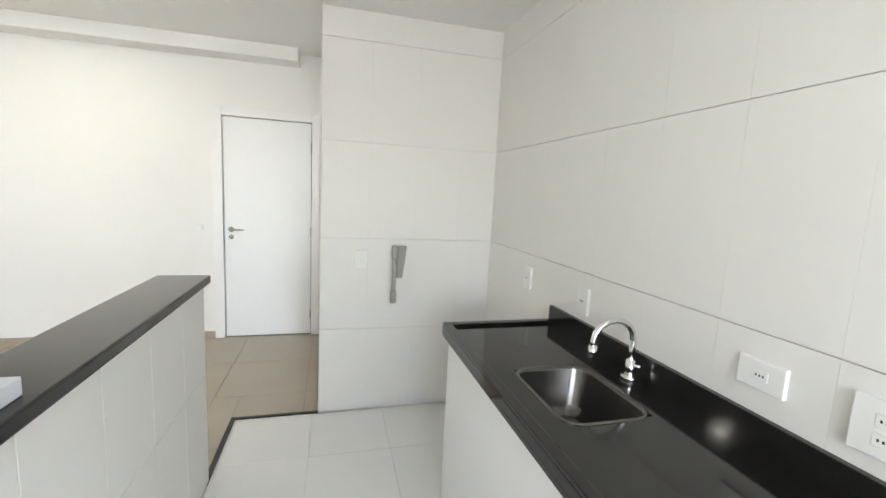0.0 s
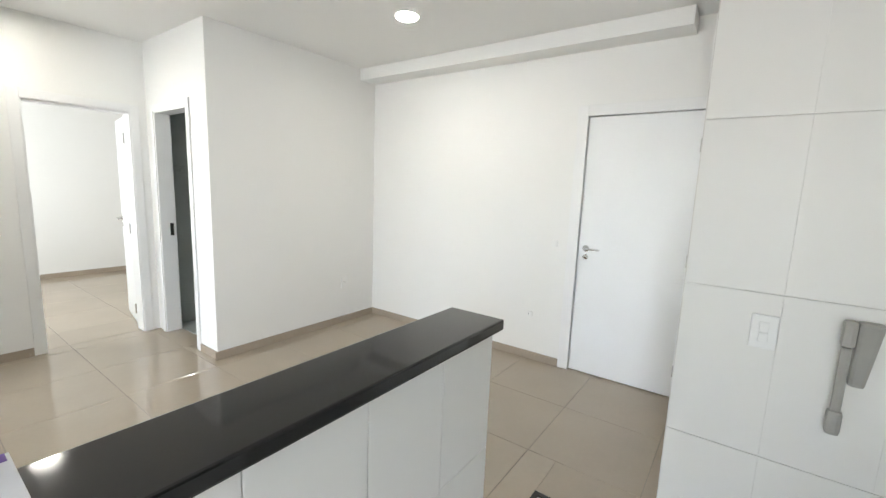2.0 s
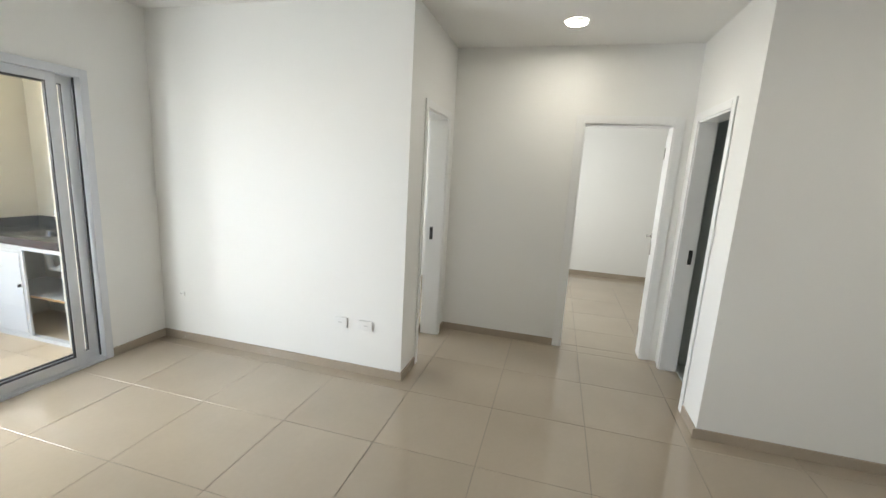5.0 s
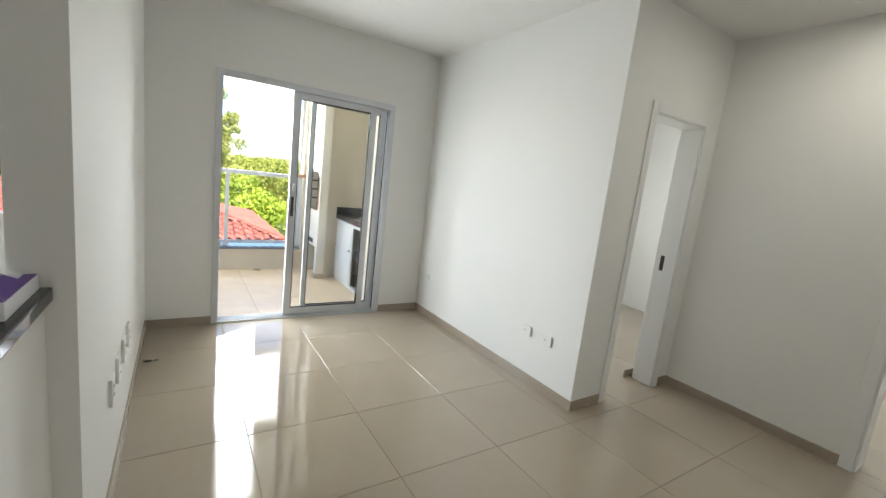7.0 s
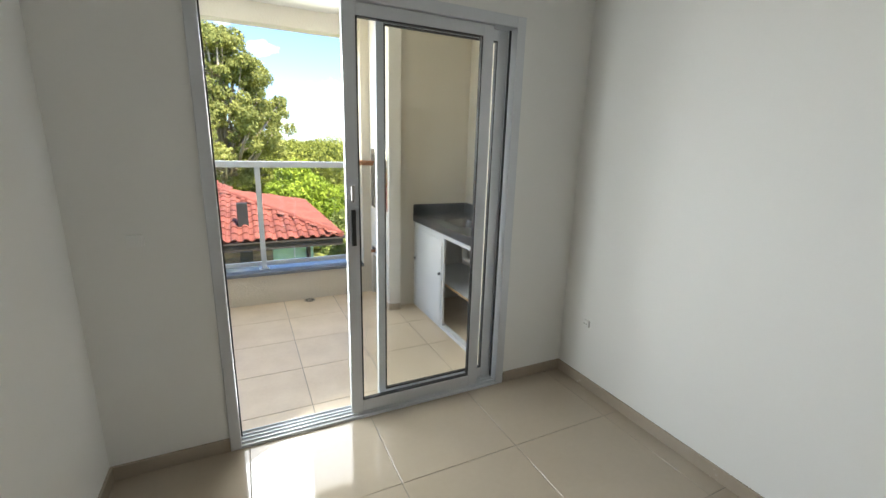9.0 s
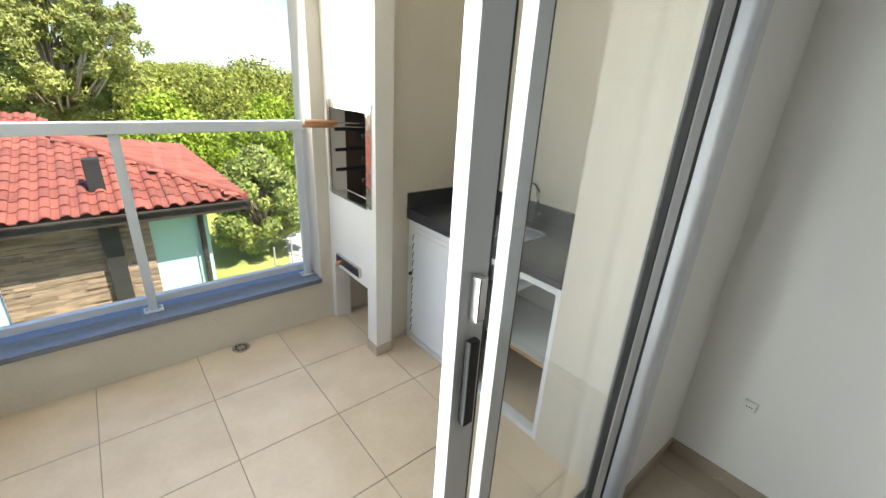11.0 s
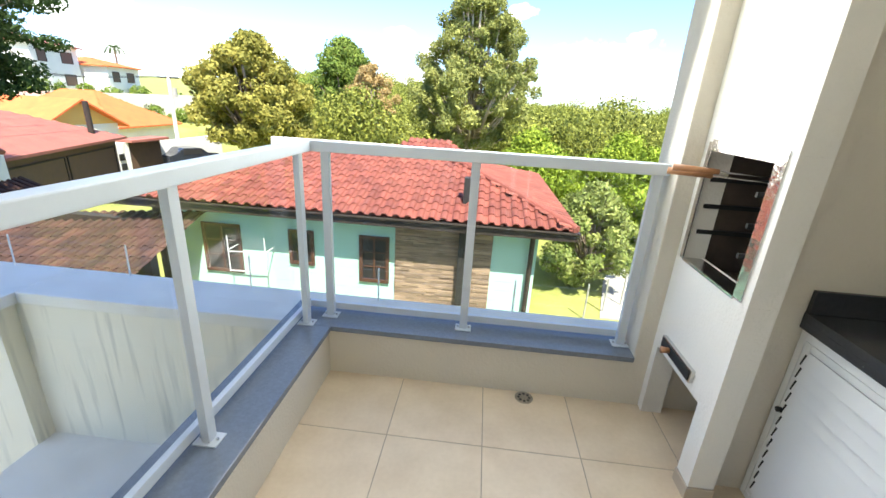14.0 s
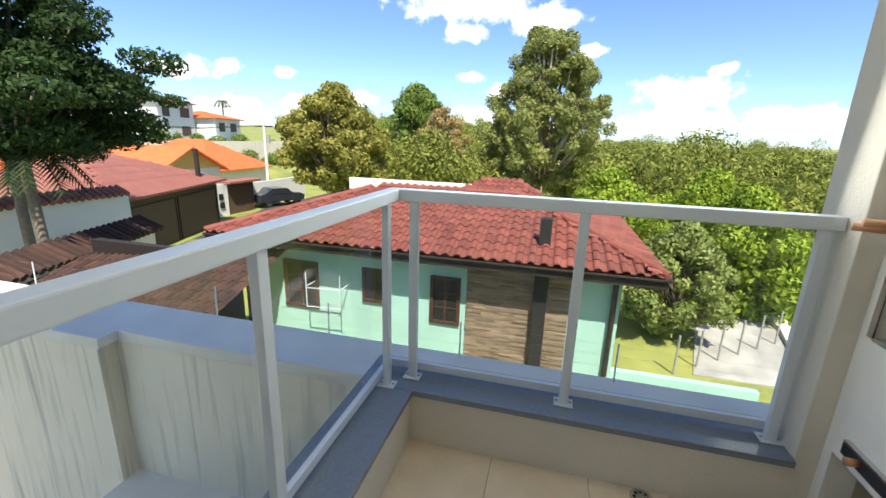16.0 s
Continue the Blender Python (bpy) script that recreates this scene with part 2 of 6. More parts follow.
M_STUCCO = material("cream_stucco", (0.66, 0.61, 0.52), 0.85, var=0.03, scale=2.5, fine=75, bump=0.8)
M_STUCCO_W = material("white_stucco", (0.79, 0.76, 0.70), 0.85, var=0.03, scale=2.5, fine=75, bump=0.8)
M_BTILE = material("stone_look_tile", (0.64, 0.51, 0.36), 0.36, color2=(0.76, 0.63, 0.47), scale=5, fine=45, bump=0.04, random_tint=0.03)
M_BASKIRT = material("stone_look_skirting", (0.50, 0.42, 0.32), 0.5, var=0.08, scale=5, fine=45, bump=0.04)
M_CAB = material("white_cabinet_aluminium", (0.80, 0.81, 0.82), 0.5, var=0.01, scale=4, fine=80, bump=0.0)
M_SHELF = material("white_melamine", (0.70, 0.70, 0.68), 0.4, var=0.03, scale=4, fine=80, bump=0.01)
M_WOOD = material("varnished_wood", (0.36, 0.16, 0.07), 0.4, color2=(0.5, 0.24, 0.11), scale=14, fine=120, bump=0.05)
M_CHIP = material("chipboard_edge", (0.45, 0.27, 0.12), 0.7, var=0.2, scale=30, fine=200, bump=0.1)
M_FIREBR = material("dark_firebrick", (0.12, 0.09, 0.07), 0.9, var=0.3, scale=8, fine=60, bump=0.3, random_tint=0.25)
M_LEDGE = material("weathered_concrete", (0.66, 0.625, 0.55), 0.9, color2=(0.80, 0.765, 0.69), scale=3, fine=40, bump=0.15)
M_LEDGEWALL = material("stained_cream_plaster", (0.74, 0.68, 0.54), 0.9, color2=(0.82, 0.76, 0.62), scale=2.5, fine=50, bump=0.15, streaks=0.5)
M_MINT = material("mint_green_plaster", (0.38, 0.62, 0.56), 0.85, var=0.06, scale=1.5, fine=40, bump=0.15)
M_ROOF = material("terracotta_tile", (0.165, 0.042, 0.030), 0.75, color2=(0.25, 0.075, 0.052), scale=3, fine=40, bump=0.12, random_tint=0.22)
M_ROOFI = material("terracotta_tile_joined", (0.165, 0.042, 0.030), 0.75, color2=(0.25, 0.075, 0.052), scale=3, fine=40, bump=0.12, random_tint=0.22, island=True)
M_OLDROOF = material("old_brown_tile", (0.028, 0.014, 0.011), 0.9, color2=(0.085, 0.040, 0.029), scale=3, fine=30, bump=0.2, random_tint=0.3, island=True)
M_OROOF = material("orange_tile", (0.56, 0.115, 0.032), 0.8, color2=(0.68, 0.175, 0.055), scale=2, fine=20, bump=0.2, random_tint=0.15, island=True)
M_BROWN = material("dark_brown_wood", (0.028, 0.020, 0.016), 0.6, var=0.2, scale=6, fine=60, bump=0.08)
M_WINDARK = material("brown_window_wood", (0.075, 0.035, 0.022), 0.5, var=0.2, scale=6, fine=60, bump=0.08)
M_STONE = material("stacked_stone", (0.20, 0.145, 0.10), 0.9, color2=(0.31, 0.23, 0.165), scale=5, fine=60, bump=0.3, random_tint=0.28, island=True)
M_WHITEP = material("white_outdoor_paint", (0.78, 0.77, 0.73), 0.85, var=0.05, scale=1, fine=30, bump=0.1)
M_YELLOW = material("yellow_outdoor_paint", (0.75, 0.50, 0.16), 0.85, var=0.05, scale=1, fine=30, bump=0.1)
# dark tones cover both stains and the tree and fence shadows on the drive
M_DRIVE = material("stain_and_shadow_concrete", (0.26, 0.25, 0.23), 0.9, color2=(0.52, 0.50, 0.46), scale=1.3, fine=14, bump=0.15)
M_ASPHALT = material("asphalt", (0.055, 0.053, 0.05), 0.9, var=0.2, scale=1, fine=40, bump=0.2)
M_BARK = material("bark", (0.15, 0.11, 0.08), 0.9, color2=(0.27, 0.22, 0.17), scale=8, fine=60, bump=0.3)
M_PALEBARK = material("pale_bark", (0.36, 0.29, 0.22), 0.9, color2=(0.50, 0.43, 0.34), scale=6, fine=60, bump=0.2)
M_GLASS = glass_material("clear_glass", (0.985, 0.992, 0.988))
M_LAMP = lamp_material("lamp_diffuser", (1.0, 0.97, 0.9), 14.0)


def leaf_material(name, a, b):
    m = bpy.data.materials.new(name)
    m.use_nodes = True
    n, l = m.node_tree.nodes, m.node_tree.links
    p = n["Principled BSDF"]
    geo = n.new("ShaderNodeNewGeometry")
    noise_n = n.new("ShaderNodeTexNoise")
    noise_n.inputs["Scale"].default_value = 0.55
    noise_n.inputs["Detail"].default_value = 3
    l.new(geo.outputs["Position"], noise_n.inputs["Vector"])
    add = n.new("ShaderNodeMath")
    add.operation = "MULTIPLY_ADD"
    add.inputs[1].default_value = 0.55
    l.new(geo.outputs["Random Per Island"], add.inputs[0])
    l.new(noise_n.outputs["Fac"], add.inputs[2])
    mr = n.new("ShaderNodeMapRange")
    mr.inputs["From Min"].default_value, mr.inputs["From Max"].default_value = 0.4, 1.1
    l.new(add.outputs[0], mr.inputs["Value"])
    mx = n.new("ShaderNodeMixRGB")
    mx.inputs["Color1"].default_value, mx.inputs["Color2"].default_value = rgb(a), rgb(b)
    l.new(mr.outputs["Result"], mx.inputs["Fac"])
    l.new(mx.outputs["Color"], p.inputs["Base Color"])
    p.inputs["Roughness"].default_value = 0.7
    p.inputs["Specular IOR Level"].default_value = 0.25
    tl = n.new("ShaderNodeBsdfTranslucent")
    l.new(mx.outputs["Color"], tl.inputs["Color"])
    ms = n.new("ShaderNodeMixShader")
    ms.inputs["Fac"].default_value = 0.25
    l.new(p.outputs["BSDF"], ms.inputs[1])
    l.new(tl.outputs["BSDF"], ms.inputs[2])
    l.new(ms.outputs["Shader"], n["Material Output"].inputs["Surface"])
    return m


L_MID = leaf_material("olive_leaves", (0.13, 0.14, 0.025), (0.40, 0.36, 0.085))
L_EUC = leaf_material("eucalyptus_leaves", (0.13, 0.16, 0.045), (0.38, 0.39, 0.12))
L_BRIGHT = leaf_material("bright_leaves", (0.10, 0.165, 0.014), (0.36, 0.45, 0.05))
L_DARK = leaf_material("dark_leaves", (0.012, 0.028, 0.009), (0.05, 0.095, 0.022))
L_GARDEN = leaf_material("light_garden_leaves", (0.10, 0.15, 0.03), (0.36, 0.40, 0.12))
L_GREEN = leaf_material("green_leaves", (0.075, 0.125, 0.02), (0.23, 0.31, 0.06))
L_DRY = leaf_material("dry_brown_leaves", (0.30, 0.21, 0.08), (0.50, 0.37, 0.17))
# range holds varied leaf hues plus the woods' dark shadow, put into the colour
L_FOREST = leaf_material("forest_leaves", (0.03, 0.055, 0.012), (0.36, 0.38, 0.075))


# ---- building helpers ----
def box(x0, x1, y0, y1, z0, z1, bevel=0.0, bm=None):
    """A box, bevelled if wanted, as a bmesh; with bm it is added to it."""
    b = bmesh.new()
    bmesh.ops.create_cube(b, size=1)
    for v in b.verts:
        v.co = Vector((x0 if v.co.x < 0 else x1, y0 if v.co.y < 0 else y1, z0 if v.co.z < 0 else z1))
    if bevel:
        bmesh.ops.bevel(b, geom=list(b.edges), offset=bevel, segments=2, profile=0.6, affect="EDGES")
    return b if bm is None else merge(bm, b)


def merge(bm, other):
    tmp = bpy.data.meshes.new("tmp")
    other.to_mesh(tmp)
    other.free()
    bm.from_mesh(tmp)
    bpy.data.meshes.remove(tmp)
    return bm


def cyl(p, q, r, r2=None, seg=14, bm=None):
    """A rod from p to q."""
    p, q = Vector(p), Vector(q)
    b = bmesh.new()
    bmesh.ops.create_cone(b, cap_ends=True, segments=seg, radius1=r, radius2=r if r2 is None else r2, depth=(q - p).length)
    m = Matrix.Translation((p + q) / 2) @ (q - p).to_track_quat("Z", "Y").to_matrix().to_4x4()
    bmesh.ops.transform(b, matrix=m, verts=b.verts)
    return b if bm is None else merge(bm, b)


def tube(points, r, seg=10, bm=None):
    """A bent pipe through points."""
    b = bmesh.new()
    rings = []
    pts = [Vector(p) for p in points]
    for i, p in enumerate(pts):
        d = (pts[min(i + 1, len(pts) - 1)] - pts[max(i - 1, 0)]).normalized()
        side = d.cross(Vector((0.31, 0.77, 0.55))).normalized()
        up = d.cross(side)
        rings.append([b.verts.new(p + r * (math.cos(a) * side + math.sin(a) * up)) for a in [2 * math.pi * k / seg for k in range(seg)]])
    for r0, r1 in zip(rings, rings[1:]):
        for k in range(seg):
            b.faces.new((r0[k], r0[(k + 1) % seg], r1[(k + 1) % seg], r1[k]))
    b.faces.new(rings[0][::-1])
    b.faces.new(rings[-1])
    bmesh.ops.recalc_face_normals(b, faces=b.faces)
    return b if bm is None else merge(bm, b)


def finish(name, bm, mat, smooth=False):
    me = bpy.data.meshes.new(name)
    bm.to_mesh(me)
    bm.free()
    me.materials.append(mat)
    if smooth:
        me.polygons.foreach_set("use_smooth", [True] * len(me.polygons))
    return me


def part(name, bm, mat, parent, label="", smooth=False):
    ob = new(name, finish(name, bm, mat, smooth))
    ob.parent = parent
    ob.matrix_parent_inverse = parent.matrix_basis.inverted()
    if label:
        tagged(ob, label)
    return ob


def thing(name, at, label, category, group=""):
    e = new(name)
    e.matrix_basis = Matrix.Translation(at)
    return tagged(e, label, category, group)


def solid(name, bm, mat, label, category, group="", smooth=False):
    return tagged(new(name, finish(name, bm, mat, smooth)), label, category, group)


def structure(name, bm, mat, label=""):
    return tagged(new(name, finish(name, bm, mat)), label, "", "", "structure")


def wall_panel(a0, a1, t0, t1, z0, z1, openings, along):
    """One closed wall mesh with openings (a, b, bottom, top) through it; along is 'x' or 'y'."""
    us = sorted({a0, a1, *[q for o in openings for q in o[:2]]})
    zs = sorted({z0, z1, *[min(max(q, z0), z1) for o in openings for q in o[2:]]})
    bm, made = bmesh.new(), {}

    def vert(i, j, t):
        if (i, j, t) not in made:
            made[i, j, t] = bm.verts.new((us[i], t, zs[j]) if along == "x" else (t, us[i], zs[j]))
        return made[i, j, t]

    def full(i, j):
        if not (0 <= i < len(us) - 1 and 0 <= j < len(zs) - 1):
            return False
        u, z = (us[i] + us[i + 1]) / 2, (zs[j] + zs[j + 1]) / 2
        return not any(o[0] < u < o[1] and o[2] < z < o[3] for o in openings)
    for i in range(len(us) - 1):
        for j in range(len(zs) - 1):
            if not full(i, j):
                continue
            for t in (t0, t1):
                bm.faces.new((vert(i, j, t), vert(i + 1, j, t), vert(i + 1, j + 1, t), vert(i, j + 1, t)))
            for di, dj, p, q in ((-1, 0, (i, j), (i, j + 1)), (1, 0, (i + 1, j), (i + 1, j + 1)), (0, -1, (i, j), (i + 1, j)), (0, 1, (i, j + 1), (i + 1, j + 1))):
                if not full(i + di, j + dj):
                    bm.faces.new((vert(*p, t0), vert(*q, t0), vert(*q, t1), vert(*p, t1)))
    bmesh.ops.recalc_face_normals(bm, faces=bm.faces)
    return bm


def wall_x(x0, x1, y0, y1, z0, z1, openings=()):
    return wall_panel(x0, x1, y0, y1, z0, z1, openings, "x")


def wall_y(x0, x1, y0, y1, z0, z1, openings=()):
    return wall_panel(y0, y1, x0, x1, z0, z1, openings, "y")


CEIL = 2.71
TV = -2.695      # face of the wall with the two sockets
BAL = -1.0       # inner face of the balcony wall
ENT = 5.08       # inner face of the entrance wall

# ---- walls ----
w_ent = structure("wall_entrance", wall_x(-2.86, 1.9, ENT, ENT + 0.15, -0.1, 2.85, [(-0.345, 0.465, -0.1, 2.115)]), M_WALL, "white painted wall around the entrance door")
structure("wall_dining", wall_y(-2.86, -2.705, 3.284, ENT, -0.1, 2.85), M_WALL, "plain white painted wall")
structure("wall_bathroom", wall_x(-3.88, -2.86, 3.284, 3.41, -0.1, 2.85, [(-3.72, -3.045, -0.1, 2.095)]), M_WALL, "white wall with the bathroom doorway")
structure("wall_hall_end", wall_y(-4.03, -3.88, 1.10, 3.41, -0.1, 2.85, [(2.43, 3.16, -0.1, 2.08)]), M_WALL, "white wall at the end of the hall")
structure("wall_hall_side", wall_x(-3.88, TV, 1.10, 1.26, -0.1, 2.85, [(-3.685, -3.05, -0.1, 2.065)]), M_WALL, "white wall with a bedroom doorway")
structure("wall_living", wall_y(TV - 0.15, TV, BAL, 1.10, -0.1, 2.85), M_WALL, "white wall with two socket plates")
structure("wall_balcony", wall_x(-6.0, 1.9, BAL - 0.11, BAL, -0.1, 2.85, [(-4.8, -3.6, 1.05, 2.15), (-2.185, -0.672, -0.1, 2.10), (0.35, 1.55, 0.9, 2.1)]), M_WALL, "white wall with the balcony door")
structure("wall_divider", wall_y(-0.185, -0.05, BAL, 1.5, -0.1, 2.85), M_WALL, "white wall with four socket plates")
structure("wall_intercom", wall_x(0.579, 1.9, 3.533, 3.655, -0.1, 2.85), M_KGROUT, "tiled kitchen wall")
structure("wall_entry_side", wall_y(0.579, 0.70, 3.655, ENT, -0.1, 2.85), M_WALL, "white wall beside the entrance")
structure("wall_sink", wall_y(1.748, 1.9, BAL, 3.533, -0.1, 2.85), M_KGROUT, "tiled kitchen wall behind the worktop")
# closing walls of the rooms behind the doors
structure("wall_bedroom_far", wall_y(-7.35, -7.2, 1.10, 4.75, -0.1, 2.85), M_WALL, "white bedroom wall")
structure("wall_bedroom_north", wall_x(-7.2, -4.03, 4.6, 4.75, -0.1, 2.85), M_WALL, "white bedroom wall")
structure("wall_bedroom_south", wall_x(-7.2, -4.03, 1.10, 1.26, -0.1, 2.85, [(-6.2, -5.0, 1.05, 2.15)]), M_WALL, "white bedroom wall with a window opening")
structure("wall_bedroom_east", wall_y(-4.03, -3.88, 3.41, 4.75, -0.1, 2.85), M_WALL, "white bedroom wall")
structure("wall_bathroom_back", wall_x(-3.88, -2.86, ENT, ENT + 0.15, -0.1, 2.85), M_WALL, "bathroom wall")
structure("wall_small_room", wall_y(-6.0, -5.85, BAL, 1.10, -0.1, 2.85), M_WALL, "white wall of the small bedroom")
structure("wall_small_room_north", wall_x(-5.85, -4.03, 1.07, 1.10, -0.1, 2.85), M_WALL, "white wall of the small bedroom")

bm = box(-7.35, 0.6, BAL - 0.15, ENT + 0.15, CEIL, CEIL + 0.14)
structure("ceiling", bm, M_CEIL, "white painted ceiling")
structure("ceiling_kitchen", box(0.6, 1.9, BAL - 0.15, 3.655, 2.575, CEIL + 0.14), M_CEIL, "lower white kitchen ceiling")
structure("ceiling_entry", box(0.6, 1.9, 3.655, ENT + 0.15, CEIL, CEIL + 0.14), M_CEIL, "white ceiling")
structure("trim_soffit", box(-2.705, 0.345, 4.86, ENT - 0.002, 2.592, CEIL - 0.002, 0.004), M_CEIL, "white plaster soffit under the ceiling")

# low wall of the bar and its granite top
bar = thing("breakfast_bar", (0, 2.2, 0), "low white tiled bar wall with a black granite top", "bar counter")
part("bar_wall", box(-0.118, 0.062, 1.5, 2.945, -0.05, 1.012, 0.003), M_WALL, bar)
part("bar_top", box(-0.137, 0.091, 1.5, 2.979, 1.014, 1.053, 0.006), M_BLACK, bar, "polished black granite slab")

# threshold strips of black granite round the kitchen floor
structure("trim_threshold", box(0.045, 0.579, 3.508, 3.533, -0.05, 0.006, 0.002), M_BLACK, "black granite threshold strip")
structure("trim_threshold_side", box(0.045, 0.072, 2.93, 3.508, -0.05, 0.006, 0.002), M_BLACK, "black granite threshold strip")


# ---- baseboards ----
def baseboard(x0, x1, y0, y1, h=0.068):
    structure("baseboard", box(x0, x1, y0, y1, 0.0, h, 0.002), M_BASE, "beige porcelain baseboard")


baseboard(-2.695, -0.425, ENT - 0.012, ENT)
baseboard(-2.705, -2.693, 3.26, ENT)
baseboard(-2.988, -2.705, 3.272, 3.284)
baseboard(-3.88, -3.868, 1.26, 2.366)
baseboard(-2.99, TV, 1.26, 1.272)
baseboard(-3.88, -3.755, 1.26, 1.272)
baseboard(TV, TV + 0.012, BAL, 1.272)
baseboard(TV + 0.012, -2.23, BAL, BAL + 0.012)
baseboard(-0.66, -0.197, BAL, BAL + 0.012)
baseboard(-0.197, -0.185, BAL, 1.5)
baseboard(0.567, 0.579, 3.545, 5.0)
baseboard(-7.2, -7.188, 1.26, 4.6)
baseboard(-7.188, -4.05, 4.588, 4.6)
baseboard(-5.85, -3.6, 1.058, 1.07)


# ---- doors ----
def lever_handle(door, x, y, z, axis, out, mat=M_CHROME, flip=1):
    """Lever with its rose and a key plate, standing out of the leaf. axis 'x': the leaf lies along x."""
    def p(a, o, dz):
        return (x + a * flip, y + o * out, z + dz) if axis == "x" else (x + o * out, y + a * flip, z + dz)
    h = part("door_handle", cyl(p(0, 0, 0), p(0, 0.012, 0), 0.026), mat, door, "chrome lever handle", True)
    bm = cyl(p(0, 0.01, 0), p(0, 0.05, 0), 0.009)
    cyl(p(-0.008, 0.048, 0), p(0.115, 0.048, 0), 0.009, 0.008, bm=bm)
    part("lever", bm, mat, h, "", True)
    part("keyhole_plate", cyl(p(0, 0, -0.07), p(0, 0.008, -0.07), 0.022), mat, door, "round chrome key plate", True)


ent = thing("door_1", (0.06, ENT, 0), "closed white flush entrance door with chrome lever", "door")
ent["kind"] = "structure"
part("leaf", box(-0.329, 0.449, ENT + 0.012, ENT + 0.05, 0.008, 2.098, 0.002), M_DOOR, ent)
part("backing", box(-0.345, 0.465, ENT + 0.06, ENT + 0.15, 0.0, 2.115), M_DARK, ent, "dark rebate behind the leaf")
part("jamb", box(-0.42, -0.335, ENT - 0.014, ENT + 0.045, 0.0, 2.185, 0.003), M_TRIM, ent)
part("jamb", box(0.455, 0.53, ENT - 0.014, ENT + 0.045, 0.0, 2.185, 0.003), M_TRIM, ent)
part("lintel", box(-0.335, 0.455, ENT - 0.014, ENT + 0.045, 2.104, 2.185, 0.003), M_TRIM, ent)
lever_handle(ent, -0.27, ENT + 0.012, 1.06, "x", -1)
for z in (0.22, 1.05, 1.86):
    part("hinge", cyl((0.452, ENT - 0.006, z - 0.045), (0.452, ENT - 0.006, z + 0.045), 0.009), M_STEEL, ent)


def door_frame(name, label, axis, a0, a1, w0, w1, top, trim=0.055):
    """Lining and architraves on both faces of a wall; a0..a1 clear opening, w0..w1 wall faces."""
    d = thing(name, ((a0 + a1) / 2, w0, 0) if axis == "x" else (w0, (a0 + a1) / 2, 0), label, "door frame")
    d["kind"] = "structure"

    def put(nm, p0, p1, q0, q1, z0, z1):
        part(nm, box(p0, p1, q0, q1, z0, z1, 0.003) if axis == "x" else box(q0, q1, p0, p1, z0, z1, 0.003), M_TRIM, d)
    put("jamb", a0 - 0.002, a0 + 0.018, w0 - 0.002, w1 + 0.002, 0, top - 0.018)
    put("jamb", a1 - 0.018, a1 + 0.002, w0 - 0.002, w1 + 0.002, 0, top - 0.018)
    put("lintel", a0 - 0.002, a1 + 0.002, w0 - 0.002, w1 + 0.002, top - 0.018, top + 0.002)
    for q0, q1 in ((w0 - 0.012, w0 - 0.0022), (w1 + 0.0022, w1 + 0.012)):
        put("architrave", a0 - trim, a0 + 0.006, q0, q1, 0, top + trim)
        put("architrave", a1 - 0.006, a1 + trim, q0, q1, 0, top + trim)
        put("architrave", a0 + 0.006, a1 - 0.006, q0, q1, top - 0.006, top + trim)
    return d


fr_b = door_frame("door_2", "white wooden frame of the open bedroom door", "y", 2.43, 3.16, -4.03, -3.88, 2.08, 0.062)
fr_bath = door_frame("door_3", "white wooden frame of the bathroom door", "x", -3.72, -3.045, 3.284, 3.41, 2.095)
fr_a = door_frame("door_4", "white wooden frame of the small bedroom door", "x", -3.685, -3.05, 1.10, 1.26, 2.065)
for d, p in ((fr_a, (-3.668, -3.664, 1.14, 1.17)), (fr_bath, (-3.704, -3.700, 3.36, 3.39))):
    part("strike_plate", box(p[0], p[1], p[2], p[3], 0.95, 1.07), M_DARK, d, "dark metal strike plate")
# open leaf of the bedroom, swung into the room
leaf_b = thing("bedroom_door", (-4.04, 3.155, 0), "white flush bedroom door standing wide open", "door")
part("leaf", box(-4.735, -4.045, 3.162, 3.197, 0.01, 2.06, 0.002), M_DOOR, leaf_b)
for z in (0.2, 1.0, 1.85):
    part("hinge", box(-4.05, -4.025, 3.135, 3.162, z - 0.05, z + 0.05, 0.002), M_STEEL, leaf_b)
lever_handle(leaf_b, -4.675, 3.162, 1.05, "x", -1, M_STEEL)
leaf_b.rotation_euler = (0, 0, radians(-10))
structure("wall_bathroom_lining", box(-3.879, -3.868, 3.42, ENT, 0.0, 2.7), M_BATH, "dark tiled bathroom wall")
structure("wall_bathroom_lining_back", box(-3.867, -2.87, ENT - 0.012, ENT - 0.001, 0.0, 2.7), M_BATH, "dark tiled bathroom wall")
structure("wall_bathroom_lining_side", box(-2.872, -2.861, 3.42, ENT - 0.013, 0.0, 2.7), M_BATH, "dark tiled bathroom wall")
structure("floor_bathroom", box(-3.867, -2.873, 3.42, ENT - 0.013, 0.001, 0.006), M_BATH, "dark bathroom floor")


